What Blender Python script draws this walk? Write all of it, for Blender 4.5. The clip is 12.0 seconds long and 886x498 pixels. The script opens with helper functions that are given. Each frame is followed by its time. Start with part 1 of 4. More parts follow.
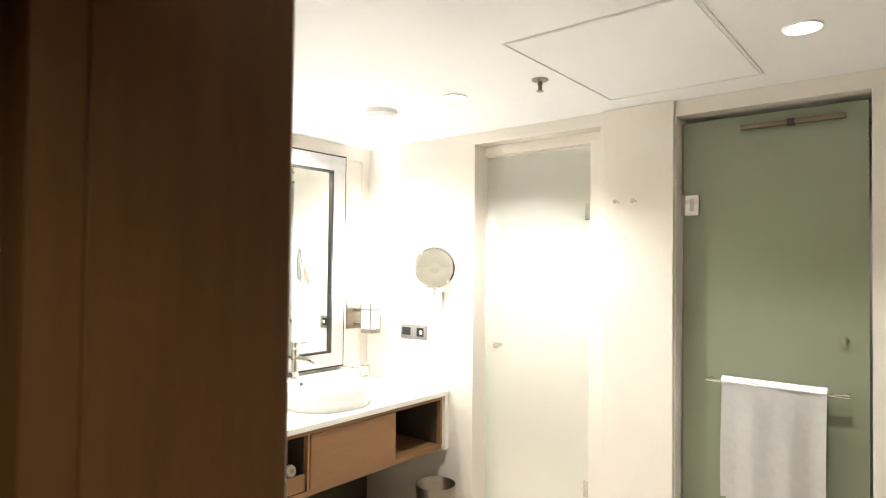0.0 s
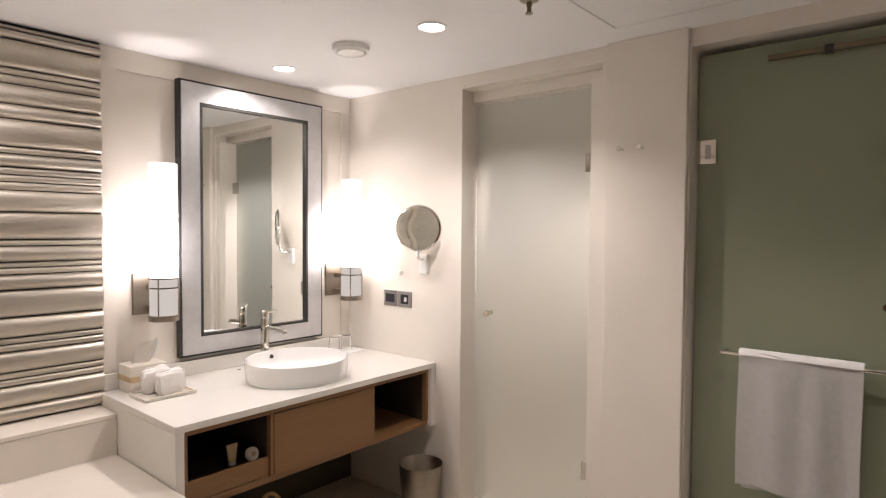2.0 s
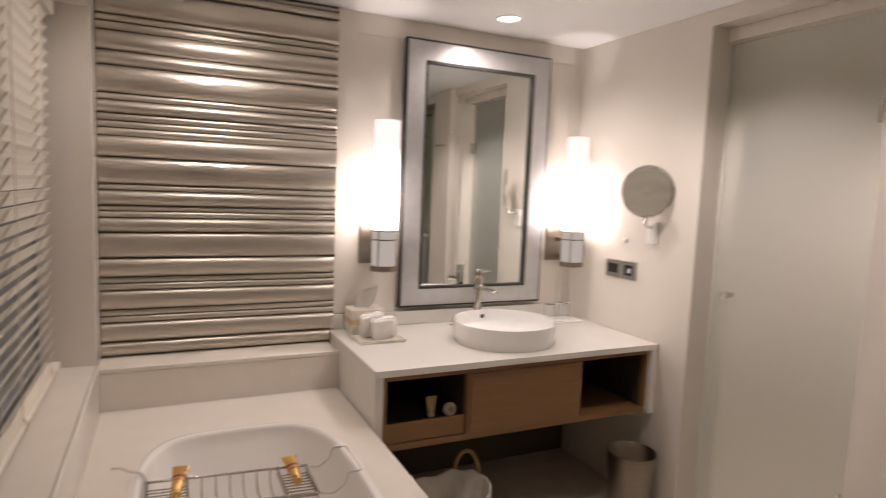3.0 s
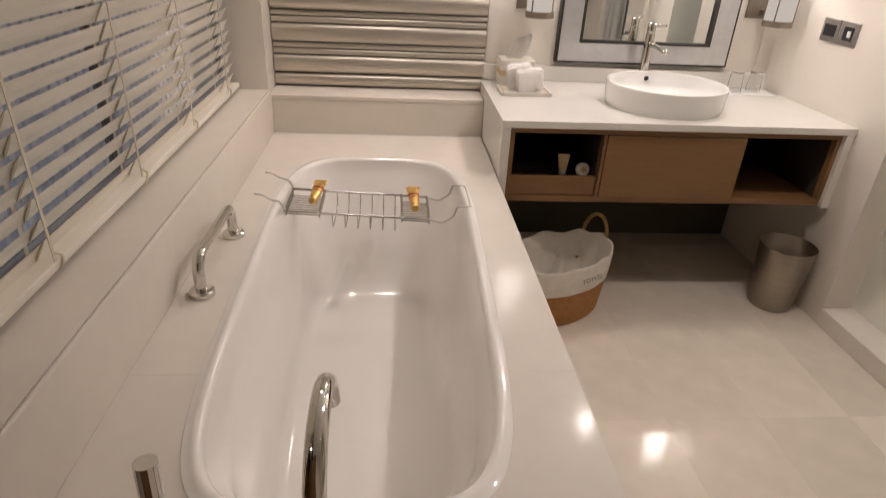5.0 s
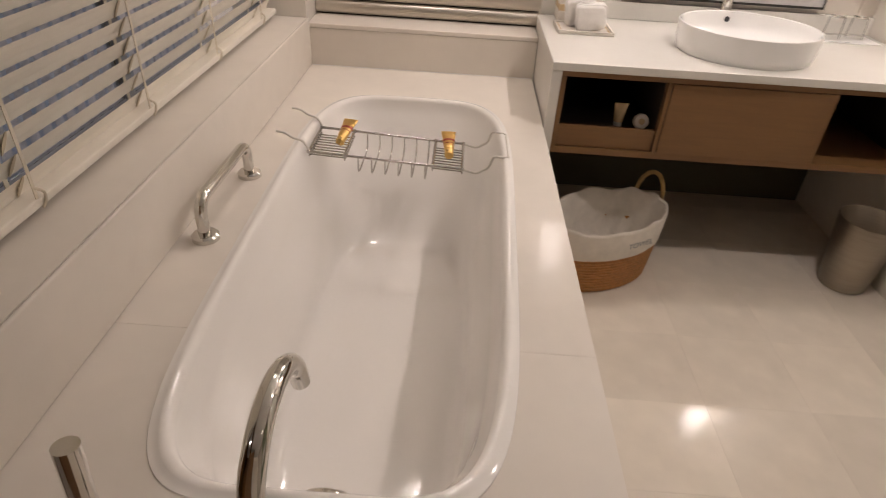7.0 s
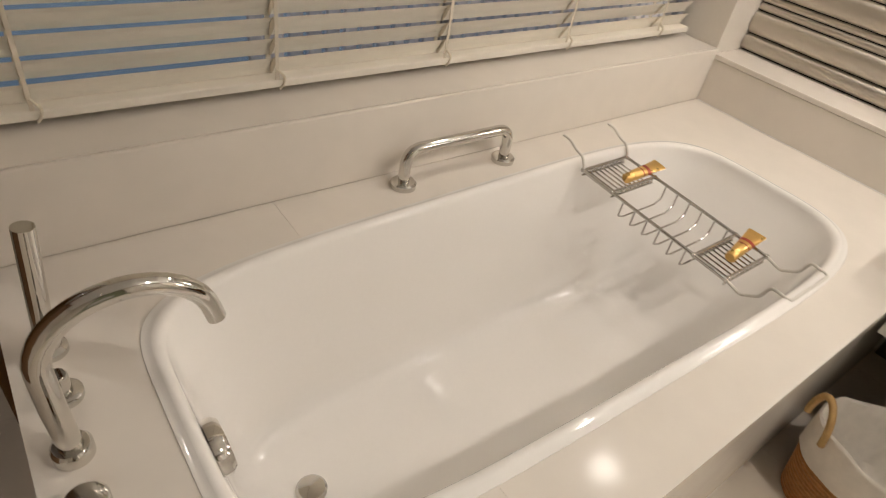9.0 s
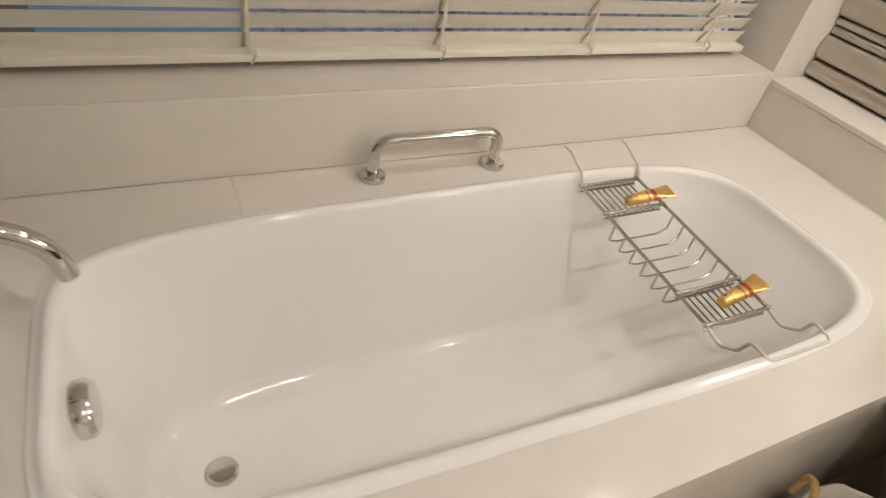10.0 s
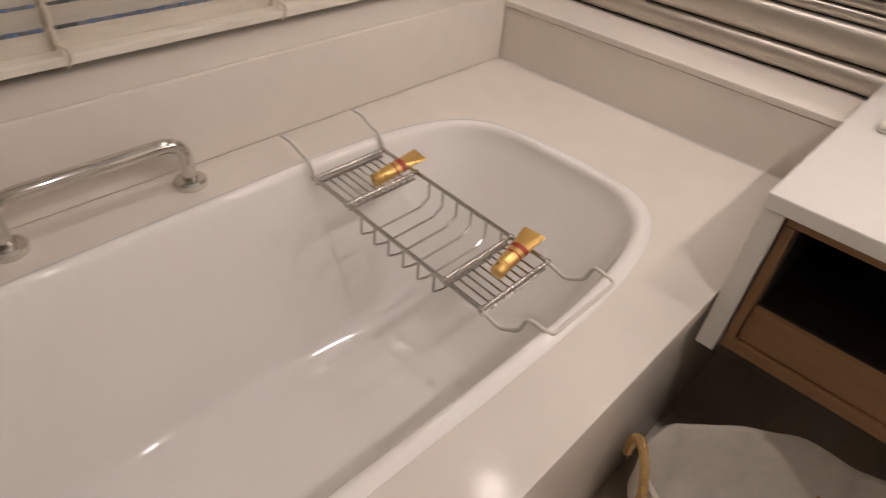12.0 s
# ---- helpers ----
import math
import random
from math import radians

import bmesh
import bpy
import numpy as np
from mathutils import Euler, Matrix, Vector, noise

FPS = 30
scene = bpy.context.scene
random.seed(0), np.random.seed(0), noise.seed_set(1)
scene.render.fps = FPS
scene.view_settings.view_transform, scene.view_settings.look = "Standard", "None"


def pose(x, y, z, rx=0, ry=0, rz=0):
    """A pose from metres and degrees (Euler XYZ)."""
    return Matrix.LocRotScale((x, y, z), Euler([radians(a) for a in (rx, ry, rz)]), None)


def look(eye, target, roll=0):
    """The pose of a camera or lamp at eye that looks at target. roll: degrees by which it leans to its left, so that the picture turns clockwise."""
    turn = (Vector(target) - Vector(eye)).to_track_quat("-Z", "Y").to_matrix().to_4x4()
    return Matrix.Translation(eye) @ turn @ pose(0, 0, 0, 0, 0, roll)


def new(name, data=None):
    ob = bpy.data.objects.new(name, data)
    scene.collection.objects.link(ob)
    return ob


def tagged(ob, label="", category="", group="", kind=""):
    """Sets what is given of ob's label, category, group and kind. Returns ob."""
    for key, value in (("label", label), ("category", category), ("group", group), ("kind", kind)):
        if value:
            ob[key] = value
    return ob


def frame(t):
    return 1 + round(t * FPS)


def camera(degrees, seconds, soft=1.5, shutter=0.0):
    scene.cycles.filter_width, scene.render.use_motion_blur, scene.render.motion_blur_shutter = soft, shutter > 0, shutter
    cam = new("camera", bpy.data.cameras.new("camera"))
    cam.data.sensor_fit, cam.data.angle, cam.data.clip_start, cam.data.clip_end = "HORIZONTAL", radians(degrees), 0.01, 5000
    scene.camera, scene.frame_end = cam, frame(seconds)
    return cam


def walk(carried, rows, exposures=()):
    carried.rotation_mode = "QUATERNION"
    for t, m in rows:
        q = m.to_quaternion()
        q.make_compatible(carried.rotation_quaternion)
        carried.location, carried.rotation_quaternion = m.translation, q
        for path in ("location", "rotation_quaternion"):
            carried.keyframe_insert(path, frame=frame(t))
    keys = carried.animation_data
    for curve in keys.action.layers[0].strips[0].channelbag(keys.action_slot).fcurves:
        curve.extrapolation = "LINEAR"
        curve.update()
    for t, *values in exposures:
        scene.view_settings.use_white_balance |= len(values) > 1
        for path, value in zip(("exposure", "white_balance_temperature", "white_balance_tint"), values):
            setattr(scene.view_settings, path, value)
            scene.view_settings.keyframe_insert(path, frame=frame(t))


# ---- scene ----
cam = camera(73.3, 12.0, soft=1.0, shutter=0.4)
PATH = [
    (0, (-0.392, -0.085, 1.642), (1.147, 1.191, 1.687), 0.7),
    (0.5, (-0.281, -0.076, 1.623), (1.277, 1.177, 1.652), 0.7),
    (1, (-0.196, -0.027, 1.602), (1.369, 1.218, 1.625), 0.8),
    (1.5, (-0.11, 0.013, 1.603), (1.454, 1.259, 1.582), 0.5),
    (2, (-0.026, 0.043, 1.604), (1.494, 1.341, 1.537), 0.4),
    (2.5, (0.118, 0.061, 1.583), (1.407, 1.587, 1.476), 0.7),
    (3, (0.252, 0.066, 1.583), (1.102, 1.866, 1.381), 2.3),
    (3.5, (0.359, 0.104, 1.561), (0.826, 2.02, 1.231), 3.5),
    (3.7, (0.431, 0.06, 1.534), (0.784, 1.988, 1.137), 3.6),
    (5.3, (0.587, -0.035, 1.488), (0.745, 1.675, 0.463), 3.2),
    (5.5, (0.588, -0.024, 1.48), (0.741, 1.664, 0.419), 3.4),
    (6, (0.596, -0.005, 1.467), (0.738, 1.657, 0.364), 3.6),
    (6.5, (0.633, 0.029, 1.473), (0.75, 1.684, 0.356), 3.4),
    (7, (0.69, 0.124, 1.463), (0.667, 1.778, 0.34), 3.6),
    (7.5, (0.783, 0.226, 1.471), (0.483, 1.838, 0.326), 4.6),
    (7.7, (0.84, 0.257, 1.471), (0.392, 1.826, 0.314), 5.3),
    (9.3, (1.149, 0.634, 1.453), (-0.076, 1.608, 0.208), 11.6),
    (9.5, (1.162, 0.684, 1.453), (-0.097, 1.608, 0.203), 11.8),
    (10, (1.235, 0.866, 1.447), (-0.073, 1.696, 0.182), 12.2),
    (10.5, (1.287, 1.007, 1.422), (-0.024, 1.827, 0.155), 12.6),
    (11, (1.282, 1.098, 1.416), (-0.017, 1.926, 0.14), 10.2),
    (11.5, (1.222, 1.199, 1.388), (0.006, 2.162, 0.126), 7.7),
    (12, (1.169, 1.282, 1.354), (0.153, 2.44, 0.078), 5.4),
]
walk(cam, [(t, look(eye, target, roll)) for t, eye, target, roll in PATH],
     [(0.0, 0.90, 6000, 2), (0.5, 0.64, 5800, 0), (1.0, 0.36, 5750, -1), (1.5, -0.08, 6080, 11), (2.0, -0.36, 6280, 15), (2.5, -0.62, 6480, 18), (3.5, -0.92, 6600, 17), (5.5, -0.53, 6500, 14),
      (7.7, -0.66, 6630, 16), (9.3, -0.39, 6500, 7), (10.2, -0.46, 6350, 8), (10.6, -0.57, 6280, 12), (11.0, -0.67, 6400, 13), (12.0, -0.82, 6480, 16)])

# ---- world and lights ----
world = bpy.data.worlds.new("dusk")
scene.world = world
world.use_nodes = True
wt = world.node_tree
sky = wt.nodes.new("ShaderNodeTexSky")
sky.sky_type, sky.sun_disc = "NISHITA", False
sky.sun_elevation, sky.sun_rotation = radians(9), radians(60)
wt.links.new(sky.outputs[0], wt.nodes["Background"].inputs[0])
wt.nodes["Background"].inputs[1].default_value = 0.45

WARM = (1.0, 0.905, 0.83)


def spot(name, at, watts, angle=110, blend=0.6, size=0.035):
    lamp = bpy.data.lights.new(name, "SPOT")
    lamp.energy, lamp.color, lamp.spot_size, lamp.spot_blend, lamp.shadow_soft_size = watts, WARM, radians(angle), blend, size
    ob = new(name, lamp)
    ob.matrix_world = look(at, (at[0], at[1], 0))
    return ob


# The fourth, unseen downlight is added to brighten the towel and shower door.
DOWN = [(1.81, 1.68), (1.80, 2.69), (0.49, 2.54), (1.85, 0.25)]
for (lx, ly), watts, wide, size in zip(DOWN, (54, 34, 39, 26), (134, 150, 150, 88), (0.022, 0.022, 0.07, 0.022)):
    spot("downlight_lamp", (lx, ly, 2.412), watts, wide, size=size)
SCONCES = (1.242, 2.388)
for lx in SCONCES:
    up = spot("sconce_bulb", (lx, 2.845, 1.912), 9, 50, 0.9, 0.03)
    up.matrix_world = look((lx, 2.845, 1.912), (lx, 2.80, 3.0))
spot("toilet_lamp", (3.22, 1.74, 2.412), 140, 120)
# Unseen weak fill added behind the green glass; the shower itself is unlit.
spot("shower_lamp", (3.15, 0.45, 2.412), 6)
# Unseen fill added to lift the dark hall; no fitting hangs there.
spot("hall_lamp", (-0.75, -0.2, 2.412), 22)

# ---- materials ----


def material(name, colour, rough=0.5, metal=0.0, grain=0.06, scale=12.0, bump=0.02, stretch=(1, 1, 1), spots=0.0, coat=0.0, vary=0.0, fine=90.0):
    m = bpy.data.materials.new(name)
    m.use_nodes = True
    nt = m.node_tree
    n, ln = nt.nodes, nt.links
    b = n["Principled BSDF"]
    tc, mp = n.new("ShaderNodeTexCoord"), n.new("ShaderNodeMapping")
    ln.new(tc.outputs["Object"], mp.inputs[0])
    mp.inputs["Scale"].default_value = stretch
    n1, n2 = n.new("ShaderNodeTexNoise"), n.new("ShaderNodeTexNoise")
    n1.inputs["Scale"].default_value, n1.inputs["Detail"].default_value = scale, 5
    n2.inputs["Scale"].default_value, n2.inputs["Detail"].default_value = fine, 3
    for k in (n1, n2):
        ln.new(mp.outputs[0], k.inputs["Vector"])
    mix = n.new("ShaderNodeMix")
    mix.data_type = "FLOAT"
    mix.inputs[0].default_value = 0.35
    ln.new(n1.outputs[0], mix.inputs[2])
    ln.new(n2.outputs[0], mix.inputs[3])
    rng = n.new("ShaderNodeMapRange")
    rng.inputs[1].default_value, rng.inputs[2].default_value = 0.3, 0.7
    rng.inputs[3].default_value, rng.inputs[4].default_value = 1 - grain, 1 + grain
    ln.new(mix.outputs[0], rng.inputs[0])
    val = rng.outputs[0]
    if vary:
        info, r2, mu = n.new("ShaderNodeObjectInfo"), n.new("ShaderNodeMapRange"), n.new("ShaderNodeMath")
        r2.inputs[3].default_value, r2.inputs[4].default_value = 1 - vary, 1 + vary
        ln.new(info.outputs["Random"], r2.inputs[0])
        mu.operation = "MULTIPLY"
        ln.new(val, mu.inputs[0])
        ln.new(r2.outputs[0], mu.inputs[1])
        val = mu.outputs[0]
    sc = n.new("ShaderNodeVectorMath")
    sc.operation = "SCALE"
    sc.inputs[0].default_value = colour
    ln.new(val, sc.inputs["Scale"])
    ln.new(sc.outputs[0], b.inputs["Base Color"])
    rr = n.new("ShaderNodeMapRange")
    rr.inputs[3].default_value, rr.inputs[4].default_value = max(rough * 0.8, 0.01), min(rough * 1.25, 1)
    ln.new(n1.outputs[0], rr.inputs[0])
    ln.new(rr.outputs[0], b.inputs["Roughness"])
    b.inputs["Metallic"].default_value = metal
    b.inputs["Coat Weight"].default_value = coat
    b.inputs["Coat Roughness"].default_value = 0.08
    if bump:
        bp = n.new("ShaderNodeBump")
        bp.inputs["Strength"].default_value, bp.inputs["Distance"].default_value = bump, 0.01
        ln.new(mix.outputs[0], bp.inputs["Height"])
        ln.new(bp.outputs[0], b.inputs["Normal"])
    return m


M_WALL = material("cream_wall", (0.77, 0.72, 0.65), 0.16, grain=0.035, scale=3.0, bump=0.004)
M_PARTITION = material("partition_green", (0.08, 0.115, 0.095), 0.3, grain=0.1, scale=5.0)
M_CEIL = material("ceiling_paint", (0.86, 0.86, 0.86), 0.7, grain=0.02, scale=4)
M_DECK = material("cream_stone", (0.76, 0.705, 0.635), 0.125, grain=0.045, scale=2.5, bump=0.012, fine=14, vary=0.02)
M_DECK.node_tree.nodes["Principled BSDF"].inputs["Specular IOR Level"].default_value = 0.08
M_TOP = material("white_stone", (0.76, 0.74, 0.695), 0.2, grain=0.03, scale=3, bump=0.004)
M_FLOOR = material("floor_marble", (0.73, 0.66, 0.565), 0.075, grain=0.09, scale=2.2, bump=0.02, vary=0.06, fine=9)
M_GROUT = material("grout", (0.66, 0.595, 0.51), 0.5)
M_BRONZE = material("bronze_rail", (0.16, 0.13, 0.08), 0.4, 0.6, bump=0.0)
M_ENAMEL = material("enamel", (0.885, 0.855, 0.815), 0.06, grain=0.015, scale=2, bump=0.0)
M_ENAMEL.node_tree.nodes["Principled BSDF"].inputs["Specular IOR Level"].default_value = 0.55
M_CERAMIC = material("ceramic", (0.83, 0.82, 0.80), 0.08, grain=0.01, bump=0.0, coat=0.4)
M_CHROME = material("chrome", (0.68, 0.66, 0.62), 0.06, 1.0, grain=0.02, bump=0.0)
M_STEEL = material("brushed_steel", (0.36, 0.315, 0.26), 0.36, 1.0, grain=0.10, scale=8, stretch=(1, 1, 12), bump=0.01)
M_RIB = material("ribbed_metal", (0.56, 0.52, 0.455), 0.40, 0.9, grain=0.03, scale=3, stretch=(1.0, 1, 1), bump=0.0, vary=0.08)
M_RIBROUGH = material("hammered_metal", (0.56, 0.515, 0.45), 0.34, 0.9, grain=0.04, scale=5, stretch=(1.0, 2, 2.5), bump=0.9, vary=0.05, fine=16)
M_DARK = material("black_edge", (0.03, 0.028, 0.025), 0.45, bump=0.0)
M_FRAME = material("silver_leaf", (0.60, 0.60, 0.61), 0.34, 0.75, grain=0.08, scale=20, bump=0.03)
M_WOOD = material("oak_veneer", (0.225, 0.115, 0.045), 0.45, grain=0.09, scale=6, stretch=(1.0, 8, 14), bump=0.03, fine=40)
M_UNDERSHADE = material("under_panel", (0.085, 0.078, 0.05), 0.6, grain=0.08, scale=4)
M_NICHESHADE = material("niche_shade", (0.05, 0.038, 0.028), 0.6, grain=0.15, scale=6, stretch=(1, 8, 14), bump=0.02)
M_DOOR = material("door_veneer", (0.23, 0.125, 0.06), 0.38, grain=0.2, scale=5, stretch=(9, 9, 0.7), bump=0.02, fine=50)
M_DARKWOOD = material("dark_jamb_wood", (0.16, 0.074, 0.018), 0.5, grain=0.2, scale=5, stretch=(9, 9, 0.7), bump=0.02, fine=50)
M_SLAT = material("slat_paint", (0.82, 0.77, 0.68), 0.42, grain=0.05, scale=5, stretch=(8, 1, 1), bump=0.01, vary=0.03)
M_RUNG = material("shaded_rung_cord", (0.58, 0.50, 0.38), 0.9, bump=0.0)
M_TAPE = material("ladder_cord", (0.70, 0.63, 0.52), 0.9, bump=0.0)
M_TOWEL = material("terry_cloth", (0.88, 0.86, 0.84), 0.95, grain=0.05, scale=40, bump=0.22, fine=400)
M_TISSUE = material("tissue_paper", (0.86, 0.85, 0.83), 0.9, grain=0.03, bump=0.02)
M_LINEN = material("linen_liner", (0.78, 0.73, 0.66), 0.9, grain=0.08, scale=30, bump=0.25, fine=500)
M_WICKER = material("wicker", (0.44, 0.20, 0.06), 0.55, grain=0.3, scale=50, bump=0.4, stretch=(1, 1, 2.5), fine=200)
M_RATTAN = material("rattan", (0.52, 0.33, 0.13), 0.5, grain=0.2, scale=40, bump=0.2)
M_GOLD = material("gold_tube", (0.72, 0.46, 0.15), 0.28, 0.7, grain=0.08, scale=20, bump=0.02)
M_RED = material("red_print", (0.38, 0.05, 0.02), 0.4, bump=0.0)
M_TAN = material("tan_card", (0.62, 0.46, 0.27), 0.7, grain=0.1, bump=0.05)
M_GREY = material("grey_print", (0.30, 0.30, 0.32), 0.7, bump=0.0)
M_PLATE = material("steel_plate", (0.42, 0.40, 0.38), 0.35, 0.9, grain=0.05, bump=0.0)
M_BLACK = material("socket_black", (0.02, 0.02, 0.022), 0.4, bump=0.0)
M_WHITE = material("white_plastic", (0.82, 0.81, 0.79), 0.35, grain=0.01, bump=0.0)
M_PAVE = material("paving", (0.22, 0.23, 0.26), 0.8, grain=0.15, scale=1.5, bump=0.1)
M_SCREEN = material("screen_wood", (0.55, 0.54, 0.62), 0.6, grain=0.2, bump=0.05)
M_WIRE = material("plated_wire", (0.55, 0.53, 0.50), 0.22, 1.0, grain=0.04, bump=0.0)
M_SLEEVE = material("wire_sleeve", (0.66, 0.63, 0.57), 0.5, bump=0.0)


def plain(name):
    m = bpy.data.materials.new(name)
    m.use_nodes = True
    nt = m.node_tree
    nt.nodes.remove(nt.nodes["Principled BSDF"])
    return m, nt.nodes, nt.links, nt.nodes["Material Output"]


def glow(name, colour, power):
    m, n, ln, out = plain(name)
    e = n.new("ShaderNodeEmission")
    e.inputs[0].default_value, e.inputs[1].default_value = (*colour, 1), power
    ln.new(e.outputs[0], out.inputs[0])
    return m


def frosted(name, through_colour, face_colour, part_diffuse):
    m, n, ln, out = plain(name)
    tr, df, gl = n.new("ShaderNodeBsdfTranslucent"), n.new("ShaderNodeBsdfDiffuse"), n.new("ShaderNodeBsdfGlossy")
    tr.inputs[0].default_value, df.inputs[0].default_value = (*through_colour, 1), (*face_colour, 1)
    gl.inputs["Roughness"].default_value = 0.36
    a, b, fr = n.new("ShaderNodeMixShader"), n.new("ShaderNodeMixShader"), n.new("ShaderNodeFresnel")
    fr.inputs[0].default_value = 1.5
    a.inputs[0].default_value = part_diffuse
    ln.new(tr.outputs[0], a.inputs[1])
    ln.new(df.outputs[0], a.inputs[2])
    ln.new(fr.outputs[0], b.inputs[0])
    ln.new(a.outputs[0], b.inputs[1])
    ln.new(gl.outputs[0], b.inputs[2])
    ln.new(b.outputs[0], out.inputs[0])
    return m


def etched(name, tint, face_colour, rough, part_diffuse):
    """Acid-etched glass: blurred view through it, with a milky face."""
    m, n, ln, out = plain(name)
    rf, df, tr, gl = n.new("ShaderNodeBsdfRefraction"), n.new("ShaderNodeBsdfDiffuse"), n.new("ShaderNodeBsdfTranslucent"), n.new("ShaderNodeBsdfGlossy")
    rf.inputs["Color"].default_value, rf.inputs["Roughness"].default_value, rf.inputs["IOR"].default_value = (*tint, 1), rough, 1.4
    df.inputs[0].default_value, tr.inputs[0].default_value = (*face_colour, 1), (*tint, 1)
    gl.inputs["Roughness"].default_value = 0.3
    milk, body, top, fr = n.new("ShaderNodeMixShader"), n.new("ShaderNodeMixShader"), n.new("ShaderNodeMixShader"), n.new("ShaderNodeFresnel")
    fr.inputs[0].default_value = 1.4
    milk.inputs[0].default_value, body.inputs[0].default_value = 0.5, part_diffuse
    ln.new(df.outputs[0], milk.inputs[1])
    ln.new(tr.outputs[0], milk.inputs[2])
    ln.new(rf.outputs[0], body.inputs[1])
    ln.new(milk.outputs[0], body.inputs[2])
    ln.new(fr.outputs[0], top.inputs[0])
    ln.new(body.outputs[0], top.inputs[1])
    ln.new(gl.outputs[0], top.inputs[2])
    ln.new(top.outputs[0], out.inputs[0])
    return m


def clear_glass(name, tint=(1, 1, 1), ior=1.45):
    m = bpy.data.materials.new(name)
    m.use_nodes = True
    b = m.node_tree.nodes["Principled BSDF"]
    b.inputs["Base Color"].default_value, b.inputs["Roughness"].default_value = (*tint, 1), 0.02
    b.inputs["Transmission Weight"].default_value, b.inputs["IOR"].default_value = 1.0, ior
    return m


def mirror(name, rough=0.01):
    m, n, ln, out = plain(name)
    g = n.new("ShaderNodeBsdfGlossy")
    g.inputs[0].default_value, g.inputs["Roughness"].default_value = (0.91, 0.94, 0.93, 1), rough
    ln.new(g.outputs[0], out.inputs[0])
    return m


def lamp_tube(name, colour, low, high, z0, z1):
    """Opal glass round a bulb: bright beside the bulb, fading upwards."""
    m, n, ln, out = plain(name)
    e, tc, sep, rng = n.new("ShaderNodeEmission"), n.new("ShaderNodeTexCoord"), n.new("ShaderNodeSeparateXYZ"), n.new("ShaderNodeMapRange")
    rng.interpolation_type = "SMOOTHSTEP"
    for k, v in ((1, z0), (2, z1), (3, low), (4, high)):
        rng.inputs[k].default_value = v
    e.inputs[0].default_value = (*colour, 1)
    ln.new(tc.outputs["Object"], sep.inputs[0])
    ln.new(sep.outputs[2], rng.inputs[0])
    ln.new(rng.outputs[0], e.inputs[1])
    ln.new(e.outputs[0], out.inputs[0])
    return m


M_TUBE = lamp_tube("lamp_glass", (1.0, 0.905, 0.84), 30.0, 2.0, 1.50, 1.78)
M_CUP = glow("lamp_glass_low", (1.0, 0.90, 0.79), 0.8)
M_LENS = glow("downlight_lens", (1.0, 0.88, 0.72), 14.0)
M_FROST = etched("frosted_glass", (0.955, 0.955, 0.93), (0.64, 0.655, 0.61), 0.42, 0.33)
M_THIN = frosted("thin_tissue", (0.92, 0.89, 0.85), (0.88, 0.86, 0.83), 0.55)
M_GREEN = frosted("green_frosted_glass", (0.46, 0.55, 0.42), (0.40, 0.43, 0.30), 0.6)
M_GLASS = clear_glass("clear_glass")
M_TUMBLER = clear_glass("thin_glass", ior=1.12)
M_MIRROR = mirror("mirror_silver")

# ---- mesh tools ----


def mesh(name, bm, mat, smooth=False):
    me = bpy.data.meshes.new(name)
    bmesh.ops.recalc_face_normals(bm, faces=bm.faces)
    bm.to_mesh(me)
    bm.free()
    me.materials.append(mat)
    if smooth:
        for p in me.polygons:
            p.use_smooth = True
        me.set_sharp_from_angle(angle=radians(40))
    return me


def part(name, bm, mat, parent, label="", smooth=False):
    ob = new(name, mesh(name, bm, mat, smooth))
    if parent:
        ob.parent = parent
        ob.matrix_parent_inverse = parent.matrix_world.inverted()
    return tagged(ob, label)


def thing(name, at, label, category, group=""):
    ob = new(name)
    ob.location = at
    ob.empty_display_size = 0.05
    bpy.context.view_layer.update()
    ob.matrix_world = Matrix.Translation(at)
    return tagged(ob, label, category, group)


def solid(name, bm, mat, label, category="", group="", kind="", smooth=False):
    return tagged(new(name, mesh(name, bm, mat, smooth)), label, category, group, kind)


def box(lo, hi, bevel=0.0, bm=None, seg=2, m=None):
    own = bmesh.new()
    bmesh.ops.create_cube(own, size=1)
    lo, hi = Vector(lo), Vector(hi)
    for v in own.verts:
        v.co = Vector(((v.co[k] + 0.5) * (hi[k] - lo[k]) + lo[k]) for k in range(3))
    if bevel:
        bmesh.ops.bevel(own, geom=own.edges[:], offset=bevel, segments=seg, profile=0.5, affect="EDGES")
    if m:
        bmesh.ops.transform(own, matrix=m, verts=own.verts)
    return joined(bm, own)


def joined(bm, own):
    if bm is None:
        return own
    tmp = bpy.data.meshes.new("tmp")
    own.to_mesh(tmp)
    own.free()
    bm.from_mesh(tmp)
    bpy.data.meshes.remove(tmp)
    return bm


def loft(rings, bm=None, cap0=True, cap1=True, close=False):
    bm = bm or bmesh.new()
    made = [[bm.verts.new(p) for p in ring] for ring in rings]
    if close:
        made.append(made[0])
    n = len(made[0])
    for a, b in zip(made, made[1:]):
        for k in range(n):
            bm.faces.new((a[k], a[(k + 1) % n], b[(k + 1) % n], b[k]))
    if not close:
        if cap0:
            bm.faces.new(made[0][::-1])
        if cap1:
            bm.faces.new(made[-1])
    return bm


def lathe(profile, at, seg=32, bm=None, sx=1.0, sy=1.0, m=None, cap0=True, cap1=True):
    rings = []
    for r, z in profile:
        ring = [Vector((r * sx * math.cos(2 * math.pi * k / seg), r * sy * math.sin(2 * math.pi * k / seg), z)) for k in range(seg)]
        if m:
            ring = [m @ p for p in ring]
        rings.append([p + Vector(at) for p in ring])
    return loft(rings, bm, cap0, cap1)


